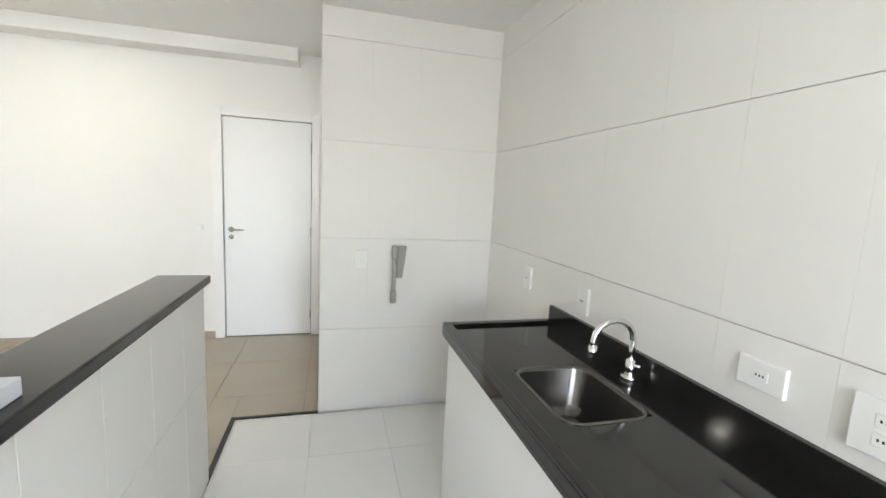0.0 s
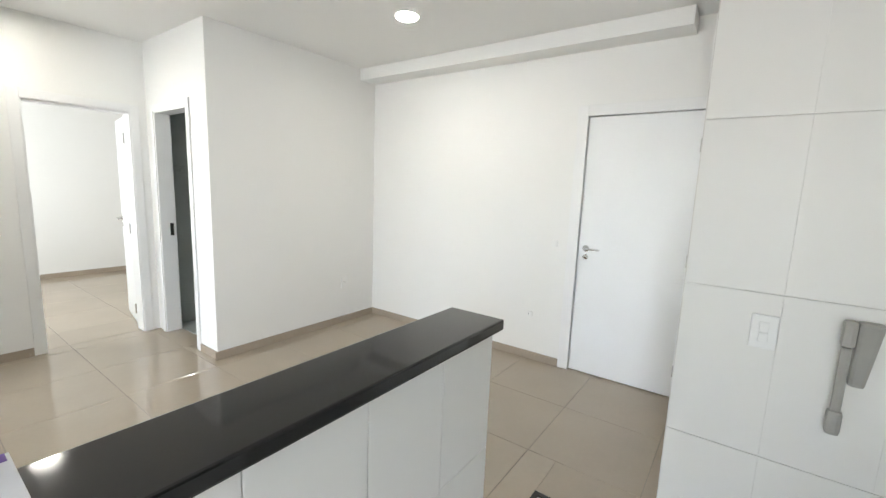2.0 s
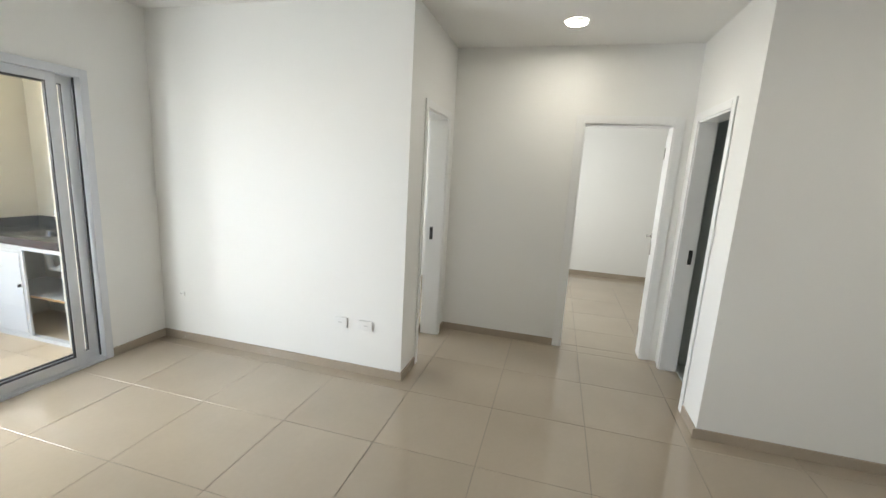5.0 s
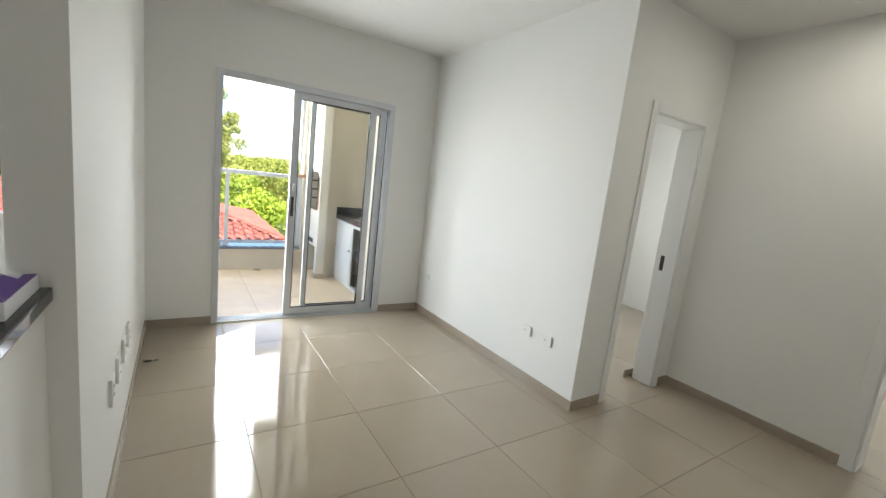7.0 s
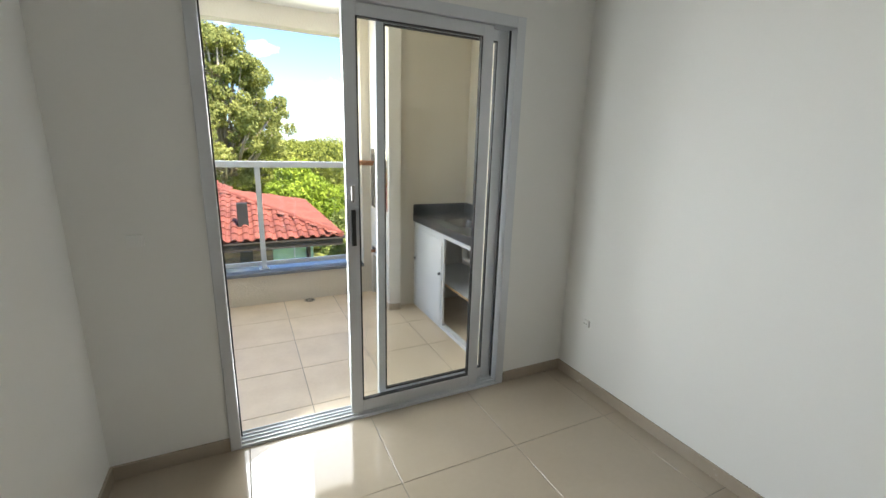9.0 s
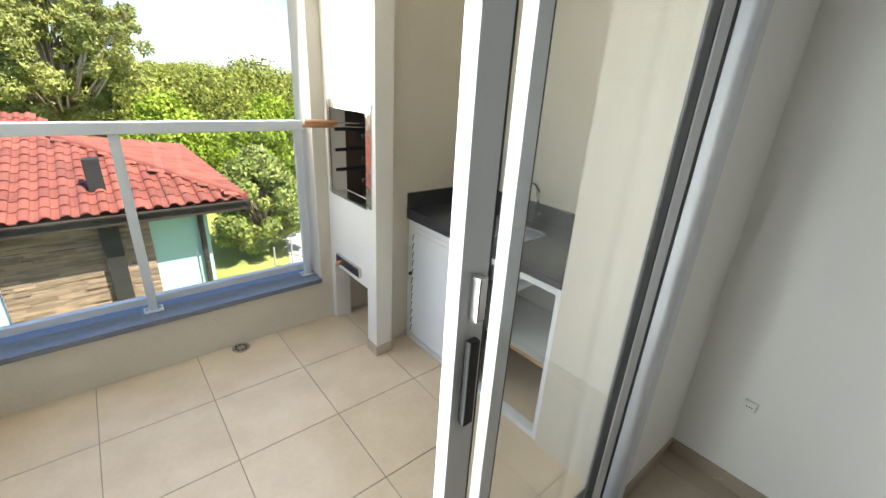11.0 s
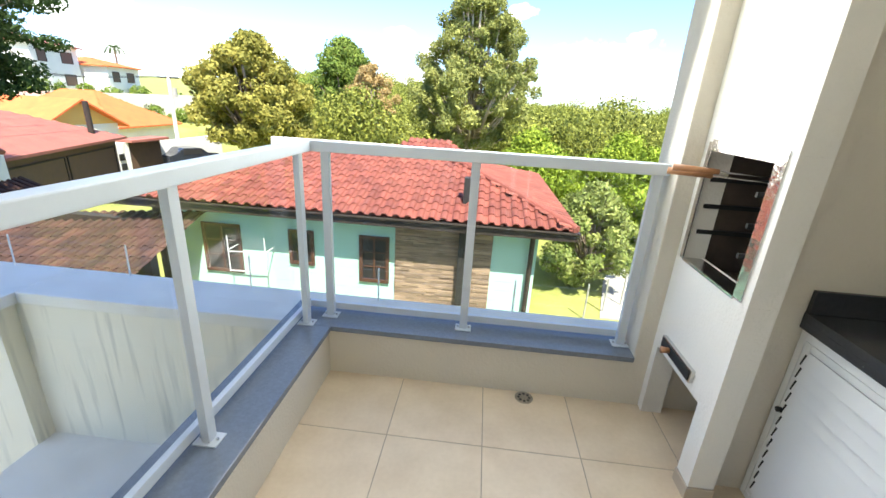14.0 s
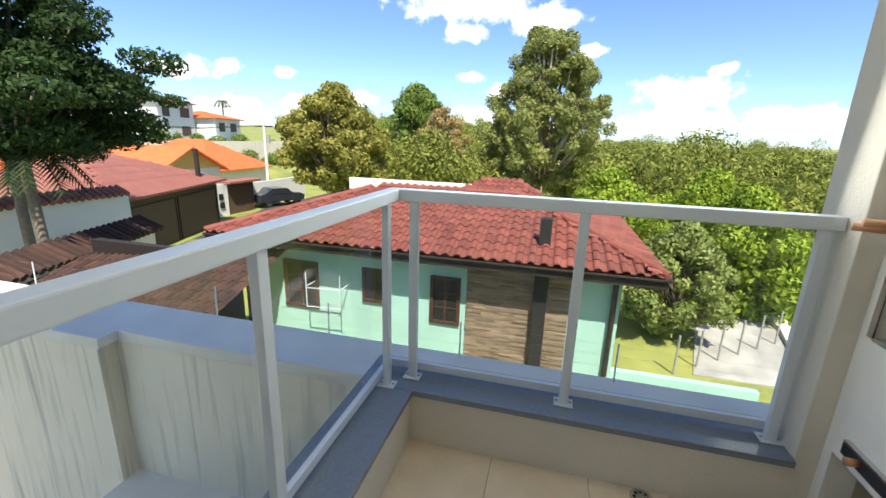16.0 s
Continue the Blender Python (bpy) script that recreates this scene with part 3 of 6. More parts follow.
# ---- switches and sockets ----
def plate(at, facing, label, w=0.078, h=0.12, slots=1, category="wall socket", group=""):
    """A wall plate; facing gives the outward axis as '+x', '-x', '+y' or '-y'."""
    x, y, z = at
    s = 1 if facing[0] == "+" else -1

    def bx(a0, a1, o0, o1, z0, z1, bev):
        o0, o1 = sorted((o0 * s, o1 * s))
        return box(x + a0, x + a1, y + o0, y + o1, z + z0, z + z1, bev) if facing[1] == "y" else box(x + o0, x + o1, y + a0, y + a1, z + z0, z + z1, bev)
    e = thing("switch_plate" if category == "light switch" else "socket_plate", at, label, category, group)
    part("cover", bx(-w / 2, w / 2, 0, 0.014, -h / 2, h / 2, 0.003), M_PLASTIC, e)
    for k in range(slots):
        dz = (k - (slots - 1) / 2) * 0.04
        if category == "light switch":
            part("rocker", bx(-0.014, 0.014, 0.013, 0.018, dz - 0.017, dz + 0.017, 0.002), M_PLASTIC, e)
        else:
            ins = part("insert", bx(-0.02, 0.02, 0.013, 0.0155, dz - 0.014, dz + 0.014, 0.002), M_PLASTIC, e)
            for a in (-0.009, 0, 0.009):
                part("pin_hole", bx(a - 0.002, a + 0.002, 0.0156, 0.0162, dz - 0.003, dz + 0.003, 0), M_DARK, ins)
    return e


plate((TV, 0.755, 0.40), "+x", "white double socket plate on the living room wall", 0.11, 0.075, 1, group="living room plates")
plate((TV, 0.965, 0.40), "+x", "white triple socket plate on the living room wall", 0.115, 0.075, 1, group="living room plates")
plate((-2.705, 4.64, 0.445), "+x", "small white socket plate low on the wall")
plate((-0.71, ENT, 0.415), "-y", "small white socket low beside the entrance door", 0.05, 0.05)
plate((TV, -0.78, 0.42), "+x", "small white cable outlet low on the wall", 0.045, 0.045)
for y in (0.30, 0.50, 0.72, 0.93):
    plate((-0.185, y, 0.45), "-x", "white socket plate in a row of four", 0.075, 0.12, 2, group="divider wall plates")
plate((-0.40, BAL, 1.07), "+y", "white light switch beside the balcony door", 0.06, 0.05, 1, "light switch")
plate((-0.53, ENT, 1.07), "-y", "white light switch beside the entrance door", 0.05, 0.06, 1, "light switch")

# ---- ceiling downlights ----
def downlight(x, y):
    e = thing("ceiling_downlight", (x, y, CEIL), "round white LED ceiling downlight, switched on", "ceiling light", "downlights")
    b = bmesh.new()
    for r0, r1, z0, z1 in ((0.085, 0.072, -0.001, -0.012),):
        ring = [[b.verts.new((x + r * math.cos(2 * math.pi * k / 32), y + r * math.sin(2 * math.pi * k / 32), CEIL + z)) for k in range(32)] for r, z in ((r0, z0), (r0 - 0.004, z1), (r1, z1), (r1, z0 - 0.004))]
        for a, c in zip(ring, ring[1:]):
            for k in range(32):
                b.faces.new((a[k], a[(k + 1) % 32], c[(k + 1) % 32], c[k]))
    part("trim_ring", b, M_PLASTIC, e)
    part("diffuser", cyl((x, y, CEIL - 0.008), (x, y, CEIL - 0.003), 0.072, seg=32), M_LAMP, e, "glowing white diffuser")


downlight(-1.38, 4.08)
downlight(-3.31, 2.28)

# ---- kitchen ----
def intercom(x, y, z):
    e = thing("intercom_handset", (x, y, z), "grey plastic wall intercom with hanging handset", "intercom")
    b = box(x - 0.012, x + 0.052, y - 0.045, y, z + 0.165, z + 0.385, 0.012)
    for v in b.verts:
        f = (z + 0.385 - v.co.z) / 0.22
        v.co.x -= 0.022 * f * (v.co.x > x + 0.02)
        v.co.y += 0.014 * f * (v.co.y < y - 0.02)
    part("base", b, M_GREYPL, e)
    h = part("handset", box(x - 0.050, x - 0.014, y - 0.068, y - 0.028, z + 0.30, z + 0.39, 0.014), M_GREYPL, e, "long grey handset")
    part("grip", box(x - 0.046, x - 0.018, y - 0.058, y - 0.034, z + 0.07, z + 0.30, 0.010), M_GREYPL, h)
    part("mouthpiece", box(x - 0.052, x - 0.012, y - 0.066, y - 0.026, z + 0.0, z + 0.085, 0.014), M_GREYPL, h)


intercom(1.085, 3.525, 0.755)
plate((0.843, 3.525, 1.045), "-y", "white double light switch on the kitchen tiles", 0.078, 0.122, 2, "light switch")
plate((1.74, 2.90, 1.05), "-x", "white socket plate on the kitchen tiles", 0.078, 0.122, 1, group="kitchen plates")
plate((1.74, 2.36, 1.06), "-x", "white socket plate above the worktop", 0.078, 0.122, 1, group="kitchen plates")
plate((1.74, 1.565, 1.075), "-x", "white socket plate above the worktop", 0.122, 0.078, 1, group="kitchen plates")
plate((1.74, 1.31, 1.07), "-x", "white socket plate above the worktop", 0.122, 0.122, 2, group="kitchen plates")


def basin(name_at, x0, x1, y0, y1, top, depth, label, corner=0.06):
    """Open steel bowl with a rolled rim and a strainer."""
    e = thing("sink_basin", name_at, label, "sink")
    bm = bmesh.new()
    n = 6

    def loop(inset, z, c):
        pts = []
        for cx, cy, a0 in ((x1 - inset - c, y1 - inset - c, 0), (x0 + inset + c, y1 - inset - c, 90), (x0 + inset + c, y0 + inset + c, 180), (x1 - inset - c, y0 + inset + c, 270)):
            for k in range(n + 1):
                a = radians(a0 + 90 * k / n)
                pts.append(bm.verts.new((cx + c * math.cos(a), cy + c * math.sin(a), z)))
        return pts
    loops = [loop(-0.012, top - 0.001, corner + 0.01), loop(-0.010, top + 0.004, corner + 0.01), loop(0.0, top + 0.003, corner), loop(0.004, top - 0.01, corner), loop(0.014, top - depth + 0.03, corner), loop(0.045, top - depth, corner * 0.7)]
    for a, b in zip(loops, loops[1:]):
        for k in range(len(a)):
            bm.faces.new((a[k], a[(k + 1) % len(a)], b[(k + 1) % len(a)], b[k]))
    bm.faces.new(loops[-1])
    bmesh.ops.recalc_face_normals(bm, faces=bm.faces)
    part("bowl", bm, M_SINK, e, "", True)
    cx, cy = (x0 + x1) / 2, (y0 + y1) / 2
    part("strainer", cyl((cx, cy, top - depth), (cx, cy, top - depth + 0.004), 0.035, seg=24), M_CHROME, e)
    return e


def slab_with_hole(x0, x1, y0, y1, hx0, hx1, hy0, hy1, z0, z1):
    """A slab with a square opening, one closed mesh."""
    bm = bmesh.new()
    outer, inner = ((x0, y0), (x1, y0), (x1, y1), (x0, y1)), ((hx0, hy0), (hx1, hy0), (hx1, hy1), (hx0, hy1))
    ol, oh, il, ih = [[bm.verts.new((x, y, z)) for x, y in ring] for ring, z in ((outer, z0), (outer, z1), (inner, z0), (inner, z1))]
    for k in range(4):
        j = (k + 1) % 4
        for q in ((oh[k], oh[j], ih[j], ih[k]), (ol[k], il[k], il[j], ol[j]), (ol[k], ol[j], oh[j], oh[k]), (il[k], ih[k], ih[j], il[j])):
            bm.faces.new(q)
    bmesh.ops.recalc_face_normals(bm, faces=bm.faces)
    return bm


def swan_faucet(at, toward, label, mat=M_CHROME, h=0.2, reach=0.17, body_mat=None):
    x, y, z = at
    dx, dy = toward
    e = thing("kitchen_faucet", at, label, "faucet")
    bm = cyl((x, y, z), (x, y, z + 0.012), 0.028)
    cyl((x, y, z + 0.01), (x, y, z + 0.07), 0.019, 0.016, bm=bm)
    part("body", bm, body_mat or mat, e, "", True)
    pts = [(x, y, z + 0.06), (x, y, z + h * 0.65)]
    for k in range(9):
        a = math.pi * k / 8
        r = reach / 2
        pts.append((x + dx * (r - r * math.cos(a)), y + dy * (r - r * math.cos(a)), z + h * 0.65 + r * 0.9 * math.sin(a)))
    pts.append((x + dx * reach, y + dy * reach, z + h * 0.65 - 0.02))
    part("spout", tube(pts, 0.011), mat, e, "", True)
    q = (x + dx * reach, y + dy * reach)
    part("aerator", cyl((*q, z + h * 0.65 - 0.055), (*q, z + h * 0.65 - 0.015), 0.014), mat, e, "", True)
    part("lever", cyl((x, y, z + 0.05), (x - dy * 0.045, y + dx * 0.045, z + 0.06), 0.007, 0.006), mat, e, "", True)
    return e


kit = thing("kitchen_worktop", (1.45, 1.0, 0.9), "black granite kitchen worktop with raised rim and backsplash", "worktop")
KX0, KX1, KY0, KY1, KZ = 1.165, 1.738, -0.2, 2.615, 0.885
part("slab", slab_with_hole(KX0, KX1, KY0, KY1, 1.29, 1.57, 1.73, 2.09, KZ - 0.03, KZ), M_BLACK, kit)
part("rim", box(KX0, KX0 + 0.035, KY0, KY1 - 0.0355, KZ + 0.001, KZ + 0.015, 0.003), M_BLACK, kit)
part("rim", box(KX0, KX1 - 0.022, KY1 - 0.035, KY1, KZ + 0.001, KZ + 0.015, 0.003), M_BLACK, kit)
part("apron", box(KX0, KX0 + 0.02, KY0, KY1, KZ - 0.05, KZ - 0.0305, 0.002), M_BLACK, kit)
part("backsplash", box(KX1 - 0.02, KX1, KY0, KY1, KZ + 0.001, KZ + 0.085, 0.002), M_BLACK, kit)
base = thing("worktop_base", (1.45, 1.0, 0), "white base wall panels carrying the worktop", "cabinet")
part("end_panel", box(1.195, 1.738, 2.57, 2.60, 0.0, KZ - 0.051, 0.002), M_TRIM, base)
part("front_panel", box(1.195, 1.215, -0.2, 2.569, 0.0, KZ - 0.051, 0.002), M_TRIM, base)
basin((1.43, 1.89, 0.7), 1.29, 1.57, 1.73, 2.09, KZ, 0.17, "rounded stainless steel sink set in black granite")
swan_faucet((1.675, 1.965, KZ), (-1, 0), "chrome swan-neck kitchen faucet behind the sink", h=0.22, reach=0.16)

# open carton with packets on the bar
carton = thing("carton_box", (-0.03, 1.66, 1.053), "white printed cardboard box lying on the bar", "box")
M_CARD = material("white_card", (0.74, 0.75, 0.78), 0.6, var=0.03, scale=12, fine=90, bump=0.03)
M_PURPLE = material("purple_print", (0.13, 0.06, 0.30), 0.5, var=0.1, scale=20, fine=90, bump=0)
M_BLUE = material("blue_print", (0.06, 0.30, 0.58), 0.5, var=0.1, scale=20, fine=90, bump=0)
M_GREENP = material("pale_green_print", (0.50, 0.53, 0.42), 0.5, var=0.1, scale=20, fine=90, bump=0)
M_ORANGE = material("orange_card", (0.62, 0.28, 0.10), 0.6, var=0.1, scale=20, fine=90, bump=0)
part("body", box(-0.115, 0.055, 1.52, 1.775, 1.054, 1.094, 0.002), M_CARD, carton)
part("printed_band", box(-0.1135, -0.088, 1.525, 1.77, 1.0942, 1.0948), M_PURPLE, carton, "purple stripe")
part("printed_patch", box(-0.04, -0.022, 1.65, 1.74, 1.0942, 1.0948), M_GREENP, carton, "pale green printed shape")
part("printed_patch", box(-0.022, 0.012, 1.725, 1.738, 1.0942, 1.0948), M_GREENP, carton)
part("printed_patch", box(0.018, 0.034, 1.66, 1.69, 1.0942, 1.0948), M_BLUE, carton, "blue printed patch")
for k in range(4):
    part("printed_line", box(0.02 - 0.012 * k, 0.024 - 0.012 * k, 1.70, 1.735, 1.0942, 1.0948), M_GREYPL, carton)
flap = bmesh.new()
fv = [flap.verts.new(p) for p in ((-0.112, 1.60, 1.0945), (-0.112, 1.765, 1.0945), (-0.07, 1.74, 1.128), (-0.066, 1.62, 1.122), (-0.112, 1.60, 1.0925), (-0.112, 1.765, 1.0925), (-0.07, 1.74, 1.126), (-0.066, 1.62, 1.120))]
for f in ((0, 1, 2, 3), (7, 6, 5, 4), (0, 4, 5, 1), (1, 5, 6, 2), (2, 6, 7, 3), (3, 7, 4, 0)):
    flap.faces.new([fv[k] for k in f])
part("folded_flap", flap, M_PURPLE, carton, "glossy purple folded flap")
bag = thing("plastic_packet", (-0.03, 1.6, 1.094), "crumpled clear packet with small white fittings", "packet")
random.seed(4)
bm = bmesh.new()
bmesh.ops.create_icosphere(bm, subdivisions=3, radius=1)
for v in bm.verts:
    k = 1 + 0.35 * noise.noise(v.co * 2.3) + 0.15 * noise.noise(v.co * 6)
    v.co = Vector((-0.03 + v.co.x * 0.045 * k, 1.62 + v.co.y * 0.055 * k, 1.112 + v.co.z * 0.02 * k))
part("film", bm, material("milky_film", (0.70, 0.70, 0.74), 0.2, var=0.1, scale=40, fine=200, bump=0.3), bag)
part("fitting", cyl((-0.055, 1.66, 1.098), (-0.052, 1.665, 1.16), 0.012, 0.009), M_PLASTIC, bag)
tape = thing("tape_roll", (0.02, 1.575, 1.094), "small black roll lying on the carton", "tape")
bm = cyl((0.02, 1.575, 1.0955), (0.02, 1.575, 1.125), 0.034, seg=24)
part("roll", bm, M_DARK, tape)
part("core", cyl((0.02, 1.575, 1.1252), (0.02, 1.575, 1.127), 0.017, seg=20), M_ORANGE, tape)

# ---- balcony door ----
sd = thing("sliding_door", (-1.44, BAL - 0.07, 0), "silver aluminium sliding glass door, half open", "sliding door")


def frame_bar(x0, x1, y0, y1, z0, z1, parent=None, name="frame_bar", bev=0.003, mat=None):
    return part(name, box(x0, x1, y0, y1, z0, z1, bev), mat or M_FRAME, parent or sd)


FY0, FY1 = BAL - 0.096, BAL + 0.014
frame_bar(-2.225, -2.172, FY0, FY1, 0.0, 2.142)
frame_bar(-0.703, -0.655, FY0, FY1, 0.0, 2.142)
frame_bar(-2.172, -0.703, FY0, FY1, 2.086, 2.142)
frame_bar(-2.172, -0.703, FY0, FY1, -0.02, 0.016, name="threshold")
for y in (BAL - 0.09, BAL - 0.06, BAL - 0.035, BAL - 0.005):
    frame_bar(-2.172, -0.703, y - 0.003, y + 0.003, 0.0165, 0.026, name="track", bev=0.001)
for x in (-2.172, -0.709):
    frame_bar(x, x + 0.006, BAL - 0.055, BAL - 0.042, 0.03, 2.085, name="brush_seal", bev=0, mat=M_RUBBER)


def sash(x0, x1, y, name, stile=0.062):
    s = part(name, box(x0, x0 + 0.062, y - 0.016, y + 0.016, 0.028, 2.084, 0.003), M_FRAME, sd, "glazed sliding panel in silver aluminium")
    part("stile", box(x1 - stile, x1, y - 0.016, y + 0.016, 0.028, 2.084, 0.003), M_FRAME, s)
    part("top_rail", box(x0 + 0.062, x1 - stile, y - 0.016, y + 0.016, 2.029, 2.084, 0.003), M_FRAME, s)
    part("bottom_rail", box(x0 + 0.062, x1 - stile, y - 0.016, y + 0.016, 0.028, 0.095, 0.003), M_FRAME, s)
    g = part("pane", box(x0 + 0.05, x1 - stile + 0.01, y - 0.003, y + 0.003, 0.09, 2.034), M_GLASS, s, "clear glass")
    g.visible_shadow = False
    part("gasket", box(x0 + 0.062, x0 + 0.068, y - 0.012, y + 0.012, 0.095, 2.029), M_RUBBER, s)
    part("gasket", box(x1 - stile - 0.008, x1 - stile, y - 0.012, y + 0.012, 0.095, 2.029), M_RUBBER, s)
    part("gasket", box(x0 + 0.068, x1 - stile - 0.008, y - 0.012, y + 0.012, 0.095, 0.101), M_RUBBER, s)
    part("gasket", box(x0 + 0.068, x1 - stile - 0.008, y - 0.012, y + 0.012, 2.023, 2.029), M_RUBBER, s)
    return s


front = sash(-2.04, -1.254, BAL - 0.02, "sash")
rear = sash(-2.165, -1.425, BAL - 0.075, "sash", 0.04)
part("pull_handle", box(-1.297, -1.273, BAL - 0.003, BAL + 0.012, 0.98, 1.16, 0.004), M_DARK, front, "dark recessed pull")
part("lock", box(-1.295, -1.275, BAL - 0.003, BAL + 0.018, 1.2, 1.28, 0.004), M_STEEL, front)

structure("wall_balcony_outside", wall_x(-6.0, 1.9, BAL - 0.125, BAL - 0.1105, -0.3, 2.6, [(-4.8, -3.6, 1.05, 2.15), (-2.185, -0.56, -0.3, 2.10), (0.35, 1.55, 0.9, 2.1)]), M_STUCCO, "cream stucco outer wall")


def settle(before, dx, dy, dz=0.0):
    """Set a block of things built together to its place against the rooms."""
    for o in list(scene.objects):
        if o not in before and o.parent is None:
            o.matrix_basis = Matrix.Translation((dx, dy, dz)) @ o.matrix_basis


built = set(scene.objects)
# ---- balcony shell ----
BX0, BX1, BY = -1.895, -0.134, -2.865   # grill face, left parapet face, front parapet face
structure("wall_balcony_return", box(-2.69, -2.15, -1.275, BAL + 0.002, 0.0, 2.6), M_STUCCO, "cream stucco return beside the door")
structure("wall_balcony_side", wall_y(-2.85, -2.69, -3.1, BAL + 0.002, -0.3, 2.6), M_STUCCO, "cream stucco side wall of the balcony")
structure("parapet_front", box(-1.82, 0.13, -3.12, BY, -0.4, 0.276), M_STUCCO, "low cream stucco parapet")
structure("parapet_side", box(BX1, 0.13, BY, BAL + 0.002, -0.4, 0.276), M_STUCCO, "low cream stucco parapet")
structure("pillar", box(-2.69, -1.812, -3.12, BY - 0.001, -0.4, 2.6, 0.008), M_STUCCO, "cream stucco pillar")
structure("ceiling_balcony", box(-2.85, 0.25, -3.14, BAL + 0.002, 2.6, 2.75), M_CEIL, "white balcony ceiling")
structure("beam_front", box(-1.812, 0.25, -3.14, -2.99, 2.44, 2.6, 0.006), M_STUCCO_W, "white beam over the balcony edge")
structure("beam_side", box(0.02, 0.25, -2.99, BAL + 0.002, 2.44, 2.6, 0.006), M_STUCCO_W, "white beam over the balcony side")
structure("slab_balcony", box(-2.85, 0.13, -3.12, BAL + 0.016, -0.4, -0.03), M_GROUT, "balcony slab")
structure("sill_front", box(-1.812, 0.14, -3.145, BY + 0.02, 0.277, 0.308, 0.004), M_SILL, "blue-grey granite sill on the parapet")
structure("sill_side", box(BX1 - 0.02, 0.14, BY + 0.0205, BAL - 0.002, 0.277, 0.308, 0.004), M_SILL, "blue-grey granite sill on the parapet")

structure("pillar_side", box(0.03, 0.13, -1.362, BAL - 0.002, 0.309, 2.44, 0.006), M_STUCCO, "rough cream stucco pier at the end of the side parapet")

# ---- guard rail ----
rail = thing("balcony_railing", (-0.9, -2.97, 0.308), "white aluminium balcony railing with glass panes", "railing")
RT = 1.308
part("top_rail", box(-1.81, 0.018, -3.005, -2.94, 1.253, RT, 0.006), M_ALU, rail)
part("top_rail", box(-0.046, 0.018, -2.9395, BAL - 0.002, 1.253, RT, 0.006), M_ALU, rail)


def rail_post(x, y, along):
    w, d = (0.022, 0.016) if along == "x" else (0.016, 0.022)
    p = part("post", box(x - w, x + w, y - d, y + d, 0.314, 1.252, 0.003), M_ALU, rail)
    part("base_plate", box(x - 0.045, x + 0.045, y - 0.035, y + 0.035, 0.3085, 0.3145, 0.002), M_ALU, p)
    for sx in (-0.032, 0.032):
        part("bolt", cyl((x + sx, y, 0.3146), (x + sx, y, 0.320), 0.006, seg=8), M_STEEL, p)


for x in (-0.113, -0.891, -1.765):
    rail_post(x, -2.972, "x")
for y in (-2.86, -1.985):
    rail_post(-0.013, y, "y")
part("bottom_channel", box(-1.80, 0.03, -3.035, -3.01, 0.33, 0.372, 0.003), M_ALU, rail)
part("bottom_channel", box(0.025, 0.05, -3.009, BAL - 0.002, 0.33, 0.372, 0.003), M_ALU, rail)
for x0, x1 in ((-1.79, -0.9), (-0.885, 0.02)):
    g = part("glass_pane", box(x0, x1, -3.026, -3.018, 0.36, 1.25), M_GLASS, rail, "clear glass pane")
    g.visible_shadow = False
for y0, y1 in ((-3.0, -2.0), (-1.985, -1.37)):
    g = part("glass_pane", box(0.034, 0.042, y0, y1, 0.36, 1.25), M_GLASS, rail, "clear glass pane")
    g.visible_shadow = False

# ---- built-in grill ----
grill = thing("built_in_barbecue", (-2.3, -2.57, 0), "cream plastered built-in barbecue with dark firebox", "barbecue")
GY0, GY1 = BY, -2.285
OY0, OY1, OZ0, OZ1 = -2.815, -2.325, 0.90, 1.43
part("left_pilaster", box(-2.0, BX0, GY0, -2.8155, 0.0, 2.599), M_STUCCO_W, grill)
part("front_panel", box(-2.0, BX0, -2.815, -2.3855, 0.41, OZ0), M_STUCCO_W, grill)
part("right_pilaster", box(-2.0, BX0, -2.385, GY1, 0.0, OZ0), M_STUCCO_W, grill)
part("opening_side", box(-2.0, BX0, OY1, GY1, OZ0 + 0.0005, OZ1), M_STUCCO_W, grill)
part("chimney_breast", box(-2.0, BX0, -2.815, GY1, OZ1 + 0.0005, 2.599), M_STUCCO_W, grill)
part("side_wall", box(-2.69, -2.0, -2.46, -2.372, 0.0, 2.599), M_STUCCO, grill, "cream stucco side")
part("recess_back", box(-2.69, -2.55, GY0, -2.461, 0.0, 0.6), M_STUCCO, grill)
part("recess_top", box(-2.55, -2.0, GY0, -2.461, 0.45, 0.6), M_STUCCO, grill)
fb = part("firebox", box(-2.6, -2.0, GY0, -2.461, OZ0 - 0.2, OZ0 - 0.06), M_FIREBR, grill, "dark firebrick lining")
part("firebox_back", box(-2.6, -2.5, GY0, -2.461, OZ0 - 0.06, 1.9), M_FIREBR, fb)
part("firebox_hood", box(-2.5, -2.0, GY0, -2.461, 1.75, 1.9), M_FIREBR, fb)
part("firebox_cheek", box(-2.5, -2.0, GY0, -2.83, OZ0 - 0.06, 1.75), M_FIREBR, fb)
part("firebox_cheek", box(-2.5, -2.0, -2.475, -2.461, OZ0 - 0.06, 1.75), M_FIREBR, fb)
for z in (1.02, 1.14, 1.26):
    part("support_bar", box(-2.45, -1.93, -2.828, -2.81, z, z + 0.02, 0.002), M_DARK, fb)
    part("support_bar", box(-2.45, -1.93, -2.49, -2.476, z, z + 0.02, 0.002), M_DARK, fb)
    part("cross_bar", box(-2.49, -2.47, -2.83, -2.476, z, z + 0.02, 0.002), M_DARK, fb)
fr = part("steel_frame", box(BX0 + 0.0005, BX0 + 0.006, OY0 - 0.008, OY0 + 0.02, OZ0, OZ1, 0.001), M_STEEL, grill, "polished steel surround")
